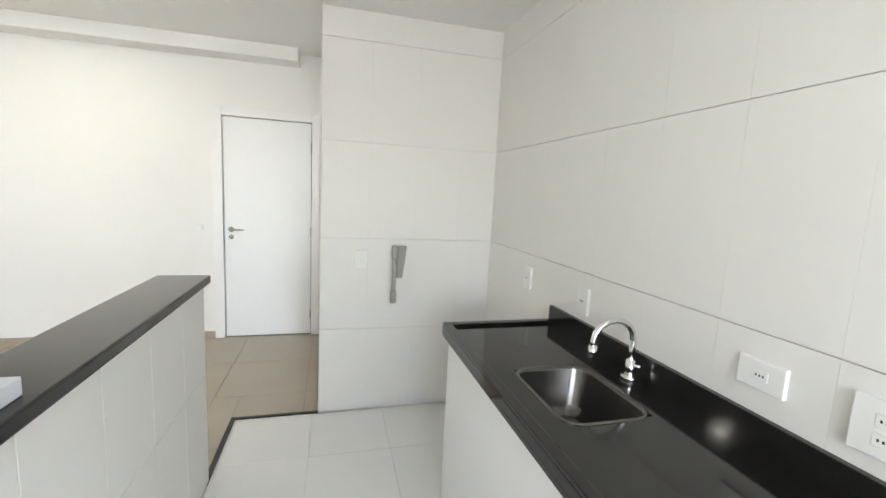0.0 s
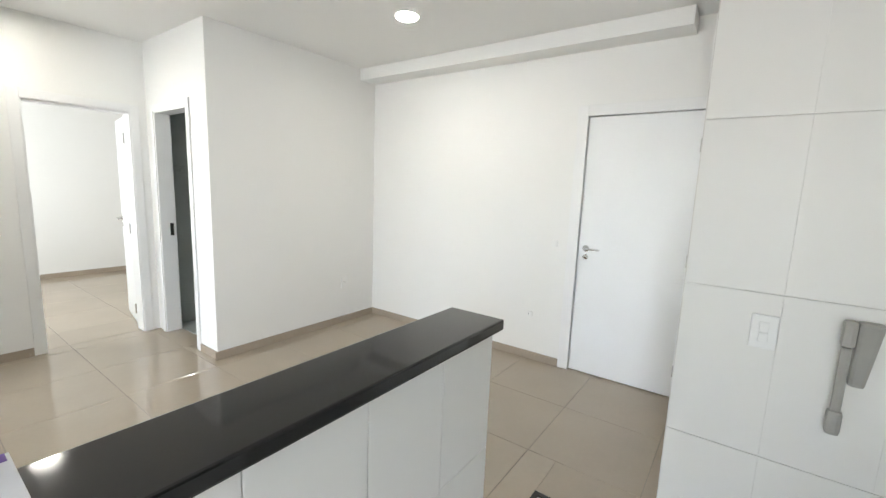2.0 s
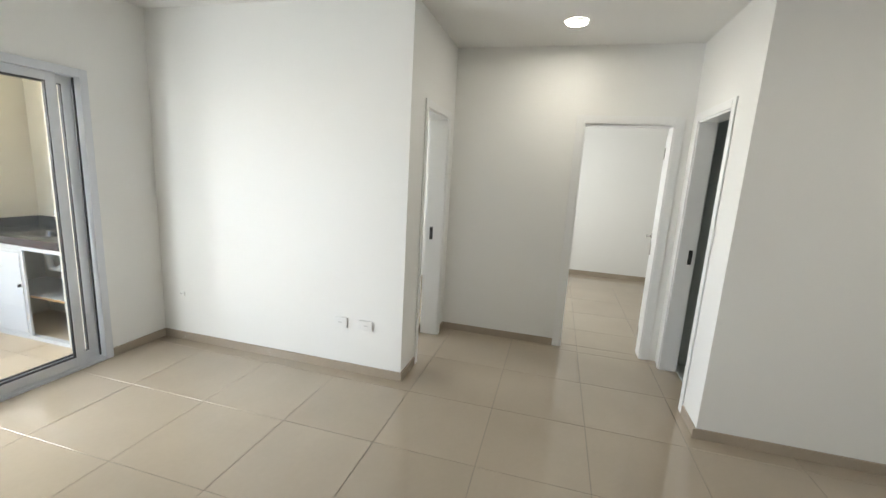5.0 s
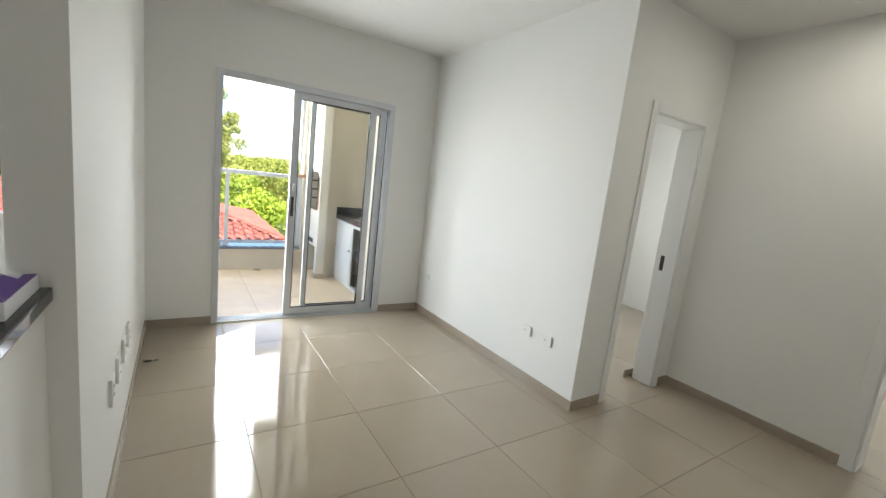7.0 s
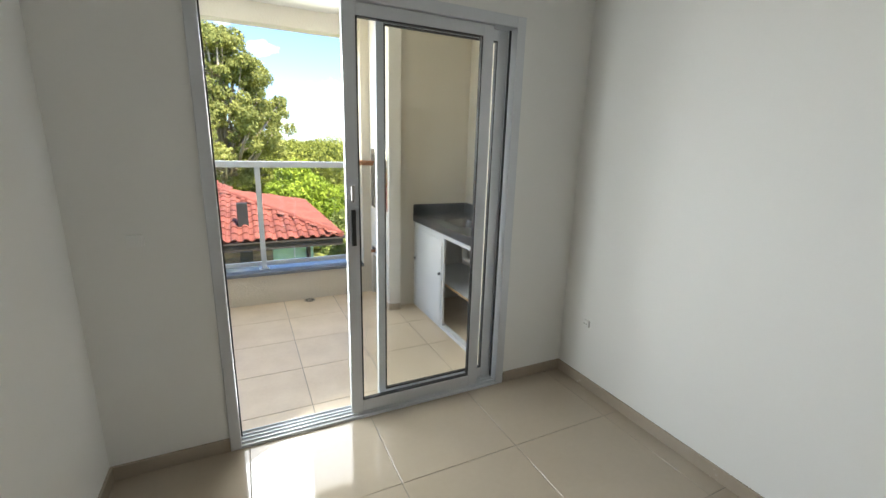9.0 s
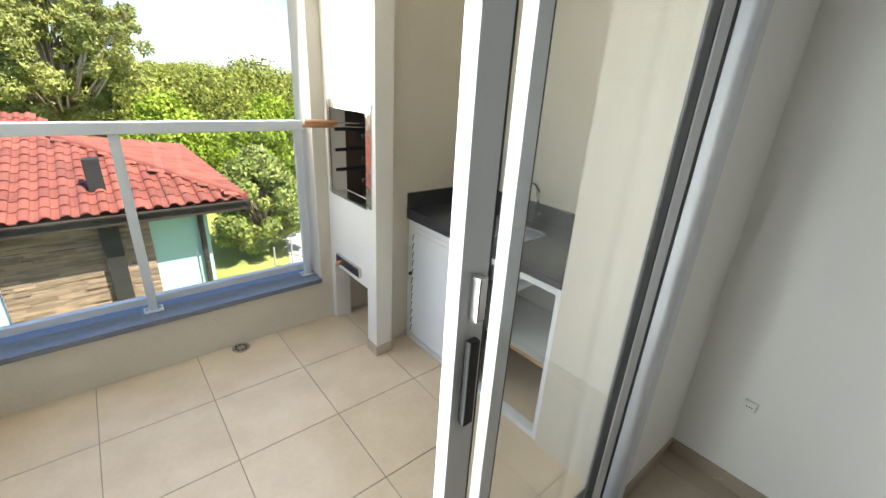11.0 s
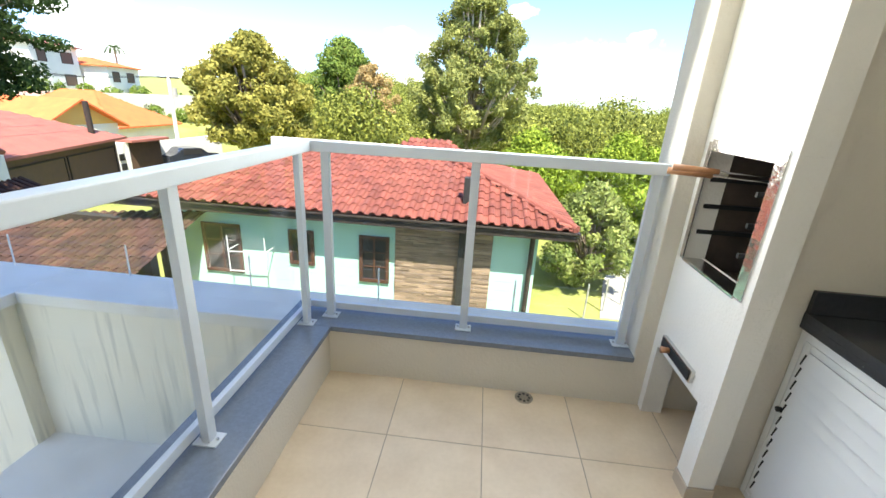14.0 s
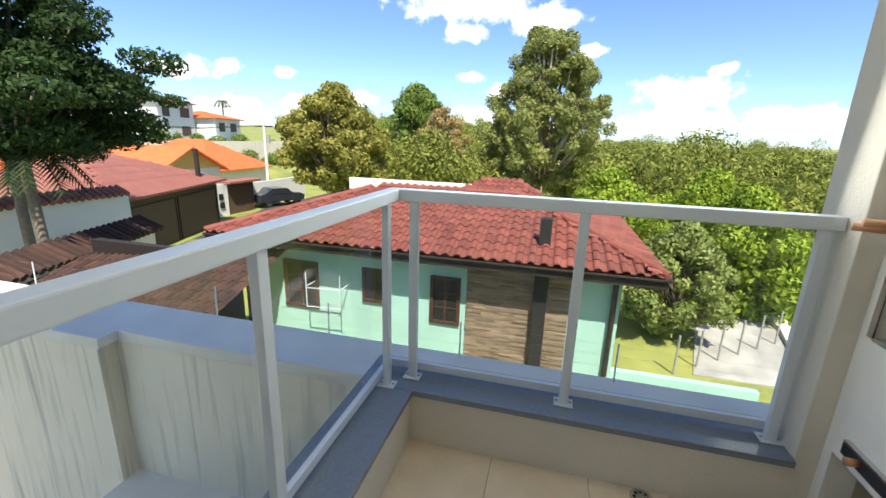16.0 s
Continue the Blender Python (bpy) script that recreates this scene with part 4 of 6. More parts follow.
part("frame_strip", box(BX0 - 0.104, BX0 - 0.095, -2.46, OY1 - 0.001, OZ0 + 0.01, OZ1 - 0.036, 0.001), M_CRINKLE, fr)
part("frame_strip", box(BX0 + 0.0005, BX0 + 0.006, OY0 + 0.02, OY1 - 0.0505, OZ1 - 0.035, OZ1 + 0.012, 0.001), M_CRINKLE, fr)
part("frame_strip", box(BX0 - 0.08, BX0 + 0.006, OY0 + 0.02, OY1 - 0.0505, OZ0 - 0.006, OZ0 + 0.006, 0.001), M_STEEL, fr)
part("frame_strip", box(BX0 + 0.0005, BX0 + 0.006, OY1 - 0.05, OY1 + 0.004, OZ0 + 0.007, OZ1 + 0.012, 0.001), M_CRINKLE, fr)
ash = part("ash_drawer", box(BX0 + 0.0005, BX0 + 0.02, -2.755, -2.455, 0.452, 0.512, 0.003), M_STEEL, grill, "small steel ash drawer")
part("drawer_panel", box(BX0 + 0.0205, BX0 + 0.024, -2.745, -2.465, 0.460, 0.504, 0.001), M_DARK, ash)
part("knob", cyl((BX0 + 0.024, -2.66, 0.482), (BX0 + 0.06, -2.66, 0.482), 0.013, 0.016), M_WOOD, ash, "turned wooden knob", True)
part("skirting", box(-2.0, BX0 + 0.009, -2.385, GY1 + 0.009, 0.0, 0.062, 0.002), M_BASKIRT, grill)


def skewer(y, z, tilt, label):
    e = thing("barbecue_skewer", (BX0, y, z), label, "skewer", "skewers")
    a = Vector((BX0 + 0.02, y, z))
    d = Vector((0.93, -0.36 + tilt, 0.02)).normalized()
    part("handle", cyl(a, a + d * 0.17, 0.011, 0.015), M_WOOD, e, "turned wooden handle", True)
    part("blade", cyl(a - d * 0.42, a, 0.003, 0.004, seg=8), M_STEEL, e, "thin steel blade")


skewer(-2.70, 1.30, 0.0, "steel skewer with a wooden handle resting in the grill")
skewer(-2.66, 1.322, 0.12, "steel skewer with a wooden handle resting in the grill")

# ---- balcony worktop and cabinet ----
ct = thing("balcony_worktop", (-2.42, -1.8, 0.87), "grey granite worktop with backsplash on the balcony", "worktop")
CX0, CX1, CY0, CY1, CZ = -2.688, -2.15, -2.368, -1.277, 0.872
part("slab", slab_with_hole(CX0, CX1, CY0, CY1, -2.52, -2.27, -2.0, -1.62, CZ - 0.03, CZ), M_GREY, ct)
part("apron", box(CX1 - 0.02, CX1, CY0, CY1, CZ - 0.062, CZ - 0.0305, 0.002), M_GREY, ct)
part("backsplash", box(CX0, CX0 + 0.02, CY0, CY1, CZ + 0.001, CZ + 0.09, 0.002), M_GREY, ct)
part("side_splash", box(CX0 + 0.021, CX1 - 0.002, CY0, CY0 + 0.02, CZ + 0.001, CZ + 0.09, 0.002), M_GREY, ct)
basin((-2.4, -1.81, 0.74), -2.52, -2.27, -2.0, -1.62, CZ, 0.13, "rounded stainless steel sink in grey granite", 0.05)
swan_faucet((-2.61, -1.80, CZ), (0.9, -0.25), "chrome swan-neck faucet with dark base", h=0.26, reach=0.13, body_mat=M_DARK)

cab = thing("sink_cabinet", (-2.4, -1.8, 0), "white aluminium louvred cabinet with one sliding door open", "cabinet")
FX = -2.165
part("frame_post", box(FX - 0.03, FX, CY0 + 0.002, CY0 + 0.03, 0.0, 0.808, 0.002), M_CAB, cab)
part("frame_post", box(FX - 0.03, FX, CY1 - 0.03, CY1 - 0.002, 0.0, 0.808, 0.002), M_CAB, cab)
part("frame_rail", box(FX - 0.03, FX, CY0 + 0.0305, CY1 - 0.0305, 0.772, 0.808, 0.002), M_CAB, cab)
part("bottom_track", box(FX - 0.05, FX, CY0 + 0.0305, CY1 - 0.0305, 0.0, 0.03, 0.002), M_CAB, cab)
part("back_panel", box(-2.688, -2.68, CY0 + 0.002, CY1 - 0.002, 0.0, 0.80), M_STUCCO, cab)
dr = part("door_frame", box(FX - 0.018, FX - 0.001, CY0 + 0.032, CY0 + 0.062, 0.032, 0.77, 0.002), M_CAB, cab, "white louvred sliding door")
part("door_stile", box(FX - 0.018, FX - 0.001, -1.765, -1.735, 0.032, 0.77, 0.002), M_CAB, dr)
for z0 in (0.032, 0.742):
    part("door_rail", box(FX - 0.018, FX - 0.001, CY0 + 0.0625, -1.7655, z0, z0 + 0.028, 0.002), M_CAB, dr)
slat = finish("slat", box(-0.003, 0.0, CY0 + 0.0625, -1.7657, 0.0, 0.060, 0.0008), M_CAB)
# dark wedge on the stile, painting the shade of the gap at each slat end
wedge = bmesh.new()
wv = [wedge.verts.new(p) for p in ((0, 0, 0.004), (0.0085, 0, 0.004), (0.0005, 0, 0.046), (0, 0.009, 0.004), (0.0085, 0.009, 0.004), (0.0005, 0.009, 0.046))]
for f in ((0, 1, 2), (5, 4, 3), (0, 3, 4, 1), (1, 4, 5, 2), (2, 5, 3, 0)):
    wedge.faces.new([wv[k] for k in f])
notch = finish("notch", wedge, M_DARK)
for k in range(12):
    o = new("slat", slat)
    o.parent = dr
    o.matrix_basis = Matrix.Translation((FX + 0.0115, 0, 0.066 + k * 0.0558)) @ Matrix.Rotation(radians(-14), 4, "Y")
    o = new("notch", notch)
    o.parent = dr
    o.matrix_basis = Matrix.Translation((FX - 0.0005, CY0 + 0.0535, 0.066 + k * 0.0558))
part("knob", cyl((FX, -1.785, 0.47), (FX + 0.022, -1.785, 0.47), 0.011, 0.013), M_DARK, dr, "small black knob", True)
part("knob", cyl((FX, CY0 + 0.047, 0.47), (FX + 0.018, CY0 + 0.047, 0.47), 0.009, 0.011), M_DARK, dr, "small black knob", True)
part("rear_door", box(FX - 0.042, FX - 0.024, CY0 + 0.032, -1.80, 0.032, 0.77, 0.002), M_CAB, cab, "second sliding door behind the first")
part("shelf", box(-2.678, FX - 0.075, CY0 + 0.005, CY1 - 0.005, 0.34, 0.358), M_SHELF, cab, "white shelf with a raw front edge")
part("shelf_edge", box(FX - 0.075, FX - 0.072, CY0 + 0.005, CY1 - 0.005, 0.34, 0.358), M_CHIP, cab, "raw chipboard edge")
part("cabinet_floor", box(-2.678, FX - 0.055, CY0 + 0.005, CY1 - 0.005, 0.003, 0.012), M_BTILE, cab)
trap = thing("drain_trap", (-2.4, -1.8, 0.55), "white plastic drain trap under the basin", "drain pipe")
part("pipe", tube([(-2.395, -1.81, 0.74), (-2.395, -1.81, 0.62), (-2.38, -1.77, 0.57), (-2.39, -1.70, 0.57), (-2.43, -1.65, 0.62), (-2.55, -1.62, 0.64), (-2.679, -1.6, 0.64)], 0.024), M_PLASTIC, trap, "", True)
part("nut", cyl((-2.395, -1.81, 0.67), (-2.395, -1.81, 0.71), 0.036, seg=10), M_PLASTIC, trap)
plate((-2.69, -1.45, 1.12), "+x", "white socket plate on the balcony wall", 0.078, 0.12, 2)

dn = thing("floor_drain", (-1.262, -2.812, 0), "round steel grate of a floor drain", "floor drain")
part("ring", cyl((-1.262, -2.812, 0.0), (-1.262, -2.812, 0.0045), 0.05, seg=28), M_STEEL, dn)
for k in range(8):
    a = 2 * math.pi * k / 8
    part("slot", cyl((-1.262 + 0.03 * math.cos(a), -2.812 + 0.03 * math.sin(a), 0.0046), (-1.262 + 0.03 * math.cos(a), -2.812 + 0.03 * math.sin(a), 0.0052), 0.008, seg=8), M_DARK, dn)

settle(built, -0.04, -0.128)
built = set(scene.objects)

# specks left on the living room floor
for x, y, k in ((-0.244, -0.331, 1.0), (-0.293, -0.341, 0.5)):
    b = bmesh.new()
    bmesh.ops.create_icosphere(b, subdivisions=2, radius=1)
    for v in b.verts:
        f = 1 + 0.5 * noise.noise(v.co * 1.7 + Vector((x * 9, 0, 0)))
        v.co = Vector((x + v.co.x * 0.028 * k * f, y + v.co.y * 0.014 * k * f, 0.006 * k + v.co.z * 0.006 * k))
    solid("floor_debris", b, M_DARK, "small dark crumb of dirt on the floor tiles", "debris", "specks")
built = set(scene.objects)

# ---- outdoors: ground ----
def ground_height(x, y):
    """Level ground by the houses, a hill on the street side, a shallow valley and far hills."""
    d = math.hypot(x, y)
    a = math.atan2(x, -y)
    z = -3.6
    z -= 0.6 * max(0.0, min(1.0, (x - 8) / 10))
    z += 4.2 * max(0.0, min(1.0, (x - 27) / 20)) * max(0.0, min(1.0, (-y + 10) / 20))
    z -= 5.0 * max(0.0, min(1.0, (-y - 22) / 60)) * max(0.0, min(1.0, (14 - x) / 30))
    far = max(0.0, min(1.0, (d - 140) / 700))
    z += far * (16 + 7 * math.sin(3.1 * a + 0.7) + 4 * math.sin(7.3 * a))
    return z


bm = bmesh.new()
radii = [0] + [4 * 1.16 ** k for k in range(46)]
rings = []
for r in radii[1:]:
    rings.append([bm.verts.new((r * math.sin(2 * math.pi * k / 120), -r * math.cos(2 * math.pi * k / 120), ground_height(r * math.sin(2 * math.pi * k / 120), -r * math.cos(2 * math.pi * k / 120)))) for k in range(120)])
c = bm.verts.new((0, 0, -3.6))
for k in range(120):
    bm.faces.new((c, rings[0][k], rings[0][(k + 1) % 120]))
for r0, r1 in zip(rings, rings[1:]):
    for k in range(120):
        bm.faces.new((r0[k], r1[k], r1[(k + 1) % 120], r0[(k + 1) % 120]))
bmesh.ops.recalc_face_normals(bm, faces=bm.faces)
M_GROUND = material("grass_and_earth", (0.13, 0.17, 0.035), 0.95, color2=(0.36, 0.36, 0.10), scale=0.35, fine=3, bump=0.3)
structure("ground", bm, M_GROUND, "sunlit grass with dry patches")

# ---- neighbouring ledge below the balcony ----
structure("ledge_top", box(-7, 2.28, -3.66, -3.2, -0.02, 0.07, 0.01), M_LEDGE, "weathered concrete ledge")
structure("ledge_top_left", box(2.28, 9, -3.66, -3.06, -0.02, 0.07, 0.01), M_LEDGE, "weathered concrete ledge")
structure("ledge_wall", box(-7, 2.33, -3.6, -3.22, -3.6, -0.021), M_LEDGEWALL, "cream wall with rain streaks")
structure("ledge_wall_left", box(2.33, 9, -3.6, -3.08, -3.6, -0.021), M_LEDGEWALL, "cream wall with rain streaks")
structure("terrace_floor", box(0.135, 2.335, -3.22, -1.16, -1.35, -1.2), M_LEDGE, "pale terrace floor below")
structure("yard_floor", box(2.335, 9, -3.08, 4.0, -3.7, -2.4), M_LEDGE, "pale concrete yard below")
# unseen block above the rooms, its height set to keep sun off the ledge
structure("building_upper", box(-6.0, 1.899, -1.15, 5.2, 2.86, 5.6), M_STUCCO, "unseen block above the rooms, added to shade the ledge")
structure("building_base", box(-6, 1.9, -1.15, 5.2, -3.6, -0.41), M_STUCCO, "plastered base of the building")
fence = thing("electric_fence", (0, -3.6, 0.07), "thin white stakes with wires along the ledge", "fence")
for x in (3.75, 2.75, 1.75, 0.75, -0.25, -1.25, -2.25, -3.2):
    part("stake", cyl((x, -3.61, 0.07), (x, -3.62, 0.33), 0.006, seg=8), M_ALU, fence)
for z in (0.16, 0.24, 0.31):
    part("wire", cyl((-6, -3.628, z), (8, -3.628, z), 0.0006, seg=5), M_STEEL, fence)


# ---- tiled roofs ----
def roof_tile_mesh(w=0.225, l=0.40, mat=None, name="roof_tile"):
    """One barrel-and-pan tile lying along +y (up the slope), its nose at the origin."""
    bm = bmesh.new()
    prof = []
    for k in range(7):
        a = math.pi * k / 6
        prof.append((-0.30 * w * math.cos(a) + 0.30 * w, 0.048 * math.sin(a) + 0.012))
    prof += [(0.78 * w, 0.002), (w, 0.010)]
    front = [bm.verts.new((x, 0, z + 0.018)) for x, z in prof]
    back = [bm.verts.new((x, l, z * 0.8)) for x, z in prof]
    low = [bm.verts.new((x, 0, z)) for x, z in prof]
    for k in range(len(prof) - 1):
        bm.faces.new((front[k], front[k + 1], back[k + 1], back[k]))
        bm.faces.new((low[k], low[k + 1], front[k + 1], front[k]))
    return finish(name, bm, mat)


def tile_slope(parent, origin, xdir, updir, inside, nx, ny, mat, mat_joined, singles=0, w=0.225, pitch=0.33):
    """Courses of tiles on a slope; inside(u, v) says whether a tile belongs. The first are parts, the rest joined."""
    o, xd, up = Vector(origin), Vector(xdir).normalized(), Vector(updir).normalized()
    nm = xd.cross(up)
    basis = Matrix((xd, up, nm)).transposed().to_4x4()
    tile = roof_tile_mesh(w, pitch + 0.05, mat)
    cells = [(i, j) for j in range(ny) for i in range(nx) if inside((i + 0.5) * w, (j + 0.5) * pitch)]
    verts, faces = [], []
    co = [v.co.copy() for v in tile.vertices]
    polys = [tuple(p.vertices) for p in tile.polygons]
    rnd = random.Random(7)
    for n, (i, j) in enumerate(cells):
        m = Matrix.Translation(o + xd * (i * w) + up * (j * pitch + rnd.uniform(-0.006, 0.006)) + nm * rnd.uniform(0, 0.006)) @ basis
        if n < singles:
            ob = new("roof_tile", tile)
            ob.parent = parent
            ob.matrix_parent_inverse = parent.matrix_basis.inverted()
            ob.matrix_basis = m
        else:
            k = len(verts)
            verts += [m @ p for p in co]
            faces += [tuple(a + k for a in f) for f in polys]
    if verts:
        me = bpy.data.meshes.new("roof_tiles")
        me.from_pydata(verts, [], faces)
        me.materials.append(mat_joined)
        ob = new("roof_tiles", me)
        ob.parent = parent
        ob.matrix_parent_inverse = parent.matrix_basis.inverted()
        ob["kind"] = "stuff"


# ---- the house across ----
hs = thing("mint_house", (2, -11.6, -3.6), "mint green bungalow with a red clay tile hip roof", "house")
HX0, HX1, HY0, HY1 = -2.18, 5.9, -14.3, -8.85
wall = part("wall", box(HX0, HX1, HY0, HY1, -3.6, -0.8), M_MINT, hs, "mint green plaster")
part("soffit", box(-2.74, 6.5, -14.85, -8.36, -0.80, -0.77), M_BROWN, hs)
fas = part("fascia", box(-2.76, 6.52, -8.36, -8.33, -0.80, -0.62, 0.003), M_BROWN, hs, "dark brown fascia board")
part("fascia_side", box(-2.785, -2.761, -14.85, -8.33, -0.80, -0.62, 0.003), M_BROWN, hs)
part("fascia_side", box(6.521, 6.545, -14.85, -8.33, -0.80, -0.62, 0.003), M_BROWN, hs)
part("gutter", box(-2.78, 6.54, -8.329, -8.27, -0.655, -0.615, 0.01), M_BROWN, hs, "dark brown metal gutter")
part("gutter", box(-2.84, -2.786, -14.85, -8.27, -0.655, -0.615, 0.01), M_BROWN, hs)
EZ, RZ, RY = -0.60, 0.20, -11.6
AXR, AXL = -0.05, 3.85
bm = bmesh.new()
v = [bm.verts.new(p) for p in ((-2.76, -8.33, EZ), (6.52, -8.33, EZ), (6.52, -14.87, EZ), (-2.76, -14.87, EZ), (AXR, RY, RZ), (AXL, RY, RZ))]
for f in ((0, 1, 5, 4), (1, 2, 5), (2, 3, 4, 5), (3, 0, 4)):
    bm.faces.new([v[k] for k in f])
bmesh.ops.recalc_face_normals(bm, faces=bm.faces)
part("roof_deck", bm, M_ROOF, hs)
fl = math.hypot(RY + 8.33, RZ - EZ)
up_f = Vector((0, RY + 8.33, RZ - EZ))
# front slope: u runs from the left corner towards -x as seen from the balcony
tile_slope(hs, (6.52, -8.29, EZ + 0.005), (-1, 0, 0), up_f, lambda u, w_: u > (6.52 - AXL) * w_ / fl - 0.1 and u < 9.28 - (AXR + 2.76) * w_ / fl + 0.1, 42, 11, M_ROOF, M_ROOFI, 300)
sl = math.hypot(AXR + 2.76, RZ - EZ)
tile_slope(hs, (-2.78, -8.33, EZ + 0.005), (0, -1, 0), (AXR + 2.76, 0, RZ - EZ), lambda u, w_: u > 3.27 * w_ / sl - 0.1 and u < 6.54 - 3.27 * w_ / sl + 0.1, 30, 10, M_ROOF, M_ROOFI, 0)


def ridge_caps(parent, p, q, mat, step=0.34):
    p, q = Vector(p), Vector(q)
    n = int((q - p).length / step)
    d = (q - p).normalized()
    bm = bmesh.new()
    for k in range(n):
        a = p + d * (k * step)
        cyl(a + Vector((0, 0, 0.015)), a + d * (step + 0.05) + Vector((0, 0, 0.035)), 0.085, 0.07, seg=10, bm=bm)
    part("ridge_tiles", bm, mat, parent, "half-round ridge tiles")


ridge_caps(hs, (-2.76, -8.33, EZ + 0.02), (AXR, RY, RZ + 0.02), M_ROOFI)
ridge_caps(hs, (6.52, -8.33, EZ + 0.02), (AXL, RY, RZ + 0.02), M_ROOFI)
ridge_caps(hs, (AXR, RY, RZ + 0.02), (AXL, RY, RZ + 0.02), M_ROOFI)
# stacked stone panel of thin strips
rnd = random.Random(3)
bm = bmesh.new()
z = -3.6
while z < -0.82:
    h = rnd.uniform(0.035, 0.065)
    x = -1.28
    while x < 0.72:
        w = min(rnd.uniform(0.15, 0.5), 0.72 - x)
        box(x, x + w - 0.004, HY1, HY1 + rnd.uniform(0.02, 0.045), z, z + h - 0.004, 0, bm)
        x += w
    z += h
part("stone_cladding", bm, M_STONE, hs, "brown stacked stone strips")
part("downpipe", box(-0.86, -0.60, HY1 + 0.05, HY1 + 0.17, -3.6, -0.8, 0.01), M_DARK, hs, "black flue pipe")
part("downpipe", cyl((-2.06, HY1 + 0.06, -3.6), (-2.06, HY1 + 0.06, -0.8), 0.05), M_BROWN, hs)
part("flue", box(-0.83, -0.61, -9.2, -9.0, -0.5, 0.13, 0.01), M_DARK, hs, "black metal flue through the roof")
part("corner_post", box(5.78, 5.95, HY1 - 0.05, HY1 + 0.1, -3.6, -0.8, 0.01), M_BROWN, hs)


def house_window(x0, x1, z0, z1):
    w = part("window", box(x0, x1, HY1 - 0.02, HY1 + 0.012, z0, z1), M_DARK, hs, "dark brown wooden window")
    for a, b, c_, d in ((x0 - 0.04, x0 + 0.03, z0 - 0.04, z1 + 0.04), (x1 - 0.03, x1 + 0.04, z0 - 0.04, z1 + 0.04), (x0 + 0.0305, x1 - 0.0305, z0 - 0.04, z0 + 0.03), (x0 + 0.0305, x1 - 0.0305, z1 - 0.03, z1 + 0.04)):
        part("frame", box(a, b, HY1 + 0.001, HY1 + 0.05, c_, d, 0.004), M_WINDARK, w)
    m = (x0 + x1) / 2
    part("mullion", box(m - 0.02, m + 0.02, HY1 + 0.0125, HY1 + 0.04, z0 + 0.0305, z1 - 0.0305), M_WINDARK, w)
    for k in (1, 2):
        zz = z0 + (z1 - z0) * k / 3
        part("glazing_bar", box(x0 + 0.0305, x1 - 0.0305, HY1 + 0.0125, HY1 + 0.03, zz - 0.012, zz + 0.012), M_WINDARK, w)


house_window(0.88, 1.44, -2.18, -1.22)
house_window(2.5, 2.97, -1.92, -1.22)
house_window(4.12, 4.9, -2.25, -1.22)
dry = thing("clothes_rack", (3.6, -8.75, -1.9), "thin white wall-mounted clothes rack", "clothes rack")
for z in (-1.62, -2.05):
    part("rod", cyl((3.35, -8.45, z), (4.15, -8.45, z - 0.03), 0.012, seg=6), M_ALU, dry)
for x in (3.35, 4.15):
    part("upright", cyl((x, -8.45, -1.3), (x, -8.45, -2.1), 0.012, seg=6), M_ALU, dry)
    part("arm", cyl((x, -8.45, -1.62), (x, -8.85, -1.62), 0.012, seg=6), M_ALU, dry)

# lean-to of old dark tiles beside the house
lean = thing("old_tile_lean_to", (6.5, -7.6, -3.6), "low lean-to with an old brown clay tile roof", "shed roof")
part("post_wall", box(6.0, 10.2, -8.7, -8.5, -3.6, -1.15), M_BROWN, lean)
bm = bmesh.new()
v = [bm.verts.new(p) for p in ((4.9, -6.3, -1.75), (10.4, -6.3, -2.25), (10.4, -8.8, -1.55), (4.9, -8.8, -0.95))]
bm.faces.new(v)
bmesh.ops.recalc_face_normals(bm, faces=bm.faces)
part("roof_deck", bm, M_OLDROOF, lean)
tile_slope(lean, (10.4, -6.3, -2.24), (-5.5, 0, 0.5), (0, -2.5, 0.75), lambda u, w_: True, 25, 8, M_OLDROOF, M_OLDROOF, 0)
part("front_beam", box(4.9, 10.4, -6.45, -6.3, -2.6, -2.4), M_BROWN, lean)

structure("wall_white_far", box(1.5, 7.5, -17.2, -17.0, -3.6, -0.15), M_WHITEP, "long white garden wall")
ann = thing("annex_roof", (1.0, -16, -3.6), "small clay tile roof behind the house", "house")
bm = bmesh.new()
v = [bm.verts.new(p) for p in ((-0.4, -15.2, -0.3), (2.5, -15.2, -0.3), (1.7, -16.4, 0.12), (0.4, -16.4, 0.12), (2.5, -17.4, -0.3), (-0.4, -17.4, -0.3))]
for f in ((0, 1, 2, 3), (1, 4, 2), (4, 5, 3, 2), (5, 0, 3)):
    bm.faces.new([v[k] for k in f])
part("roof", bm, M_ROOF, ann)
part("wall", box(-0.2, 2.3, -17.2, -15.4, -3.6, -0.3), M_MINT, ann)
tile_slope(ann, (2.5, -15.2, -0.29), (-1, 0, 0), (0, -1.2, 0.44), lambda u, w_: u > 0.8 * w_ / 1.3 - 0.1 and u < 2.9 - 0.8 * w_ / 1.3 + 0.1, 13, 4, M_ROOF, M_ROOFI, 0)


settle(built, -0.02, -0.14, 0.02)

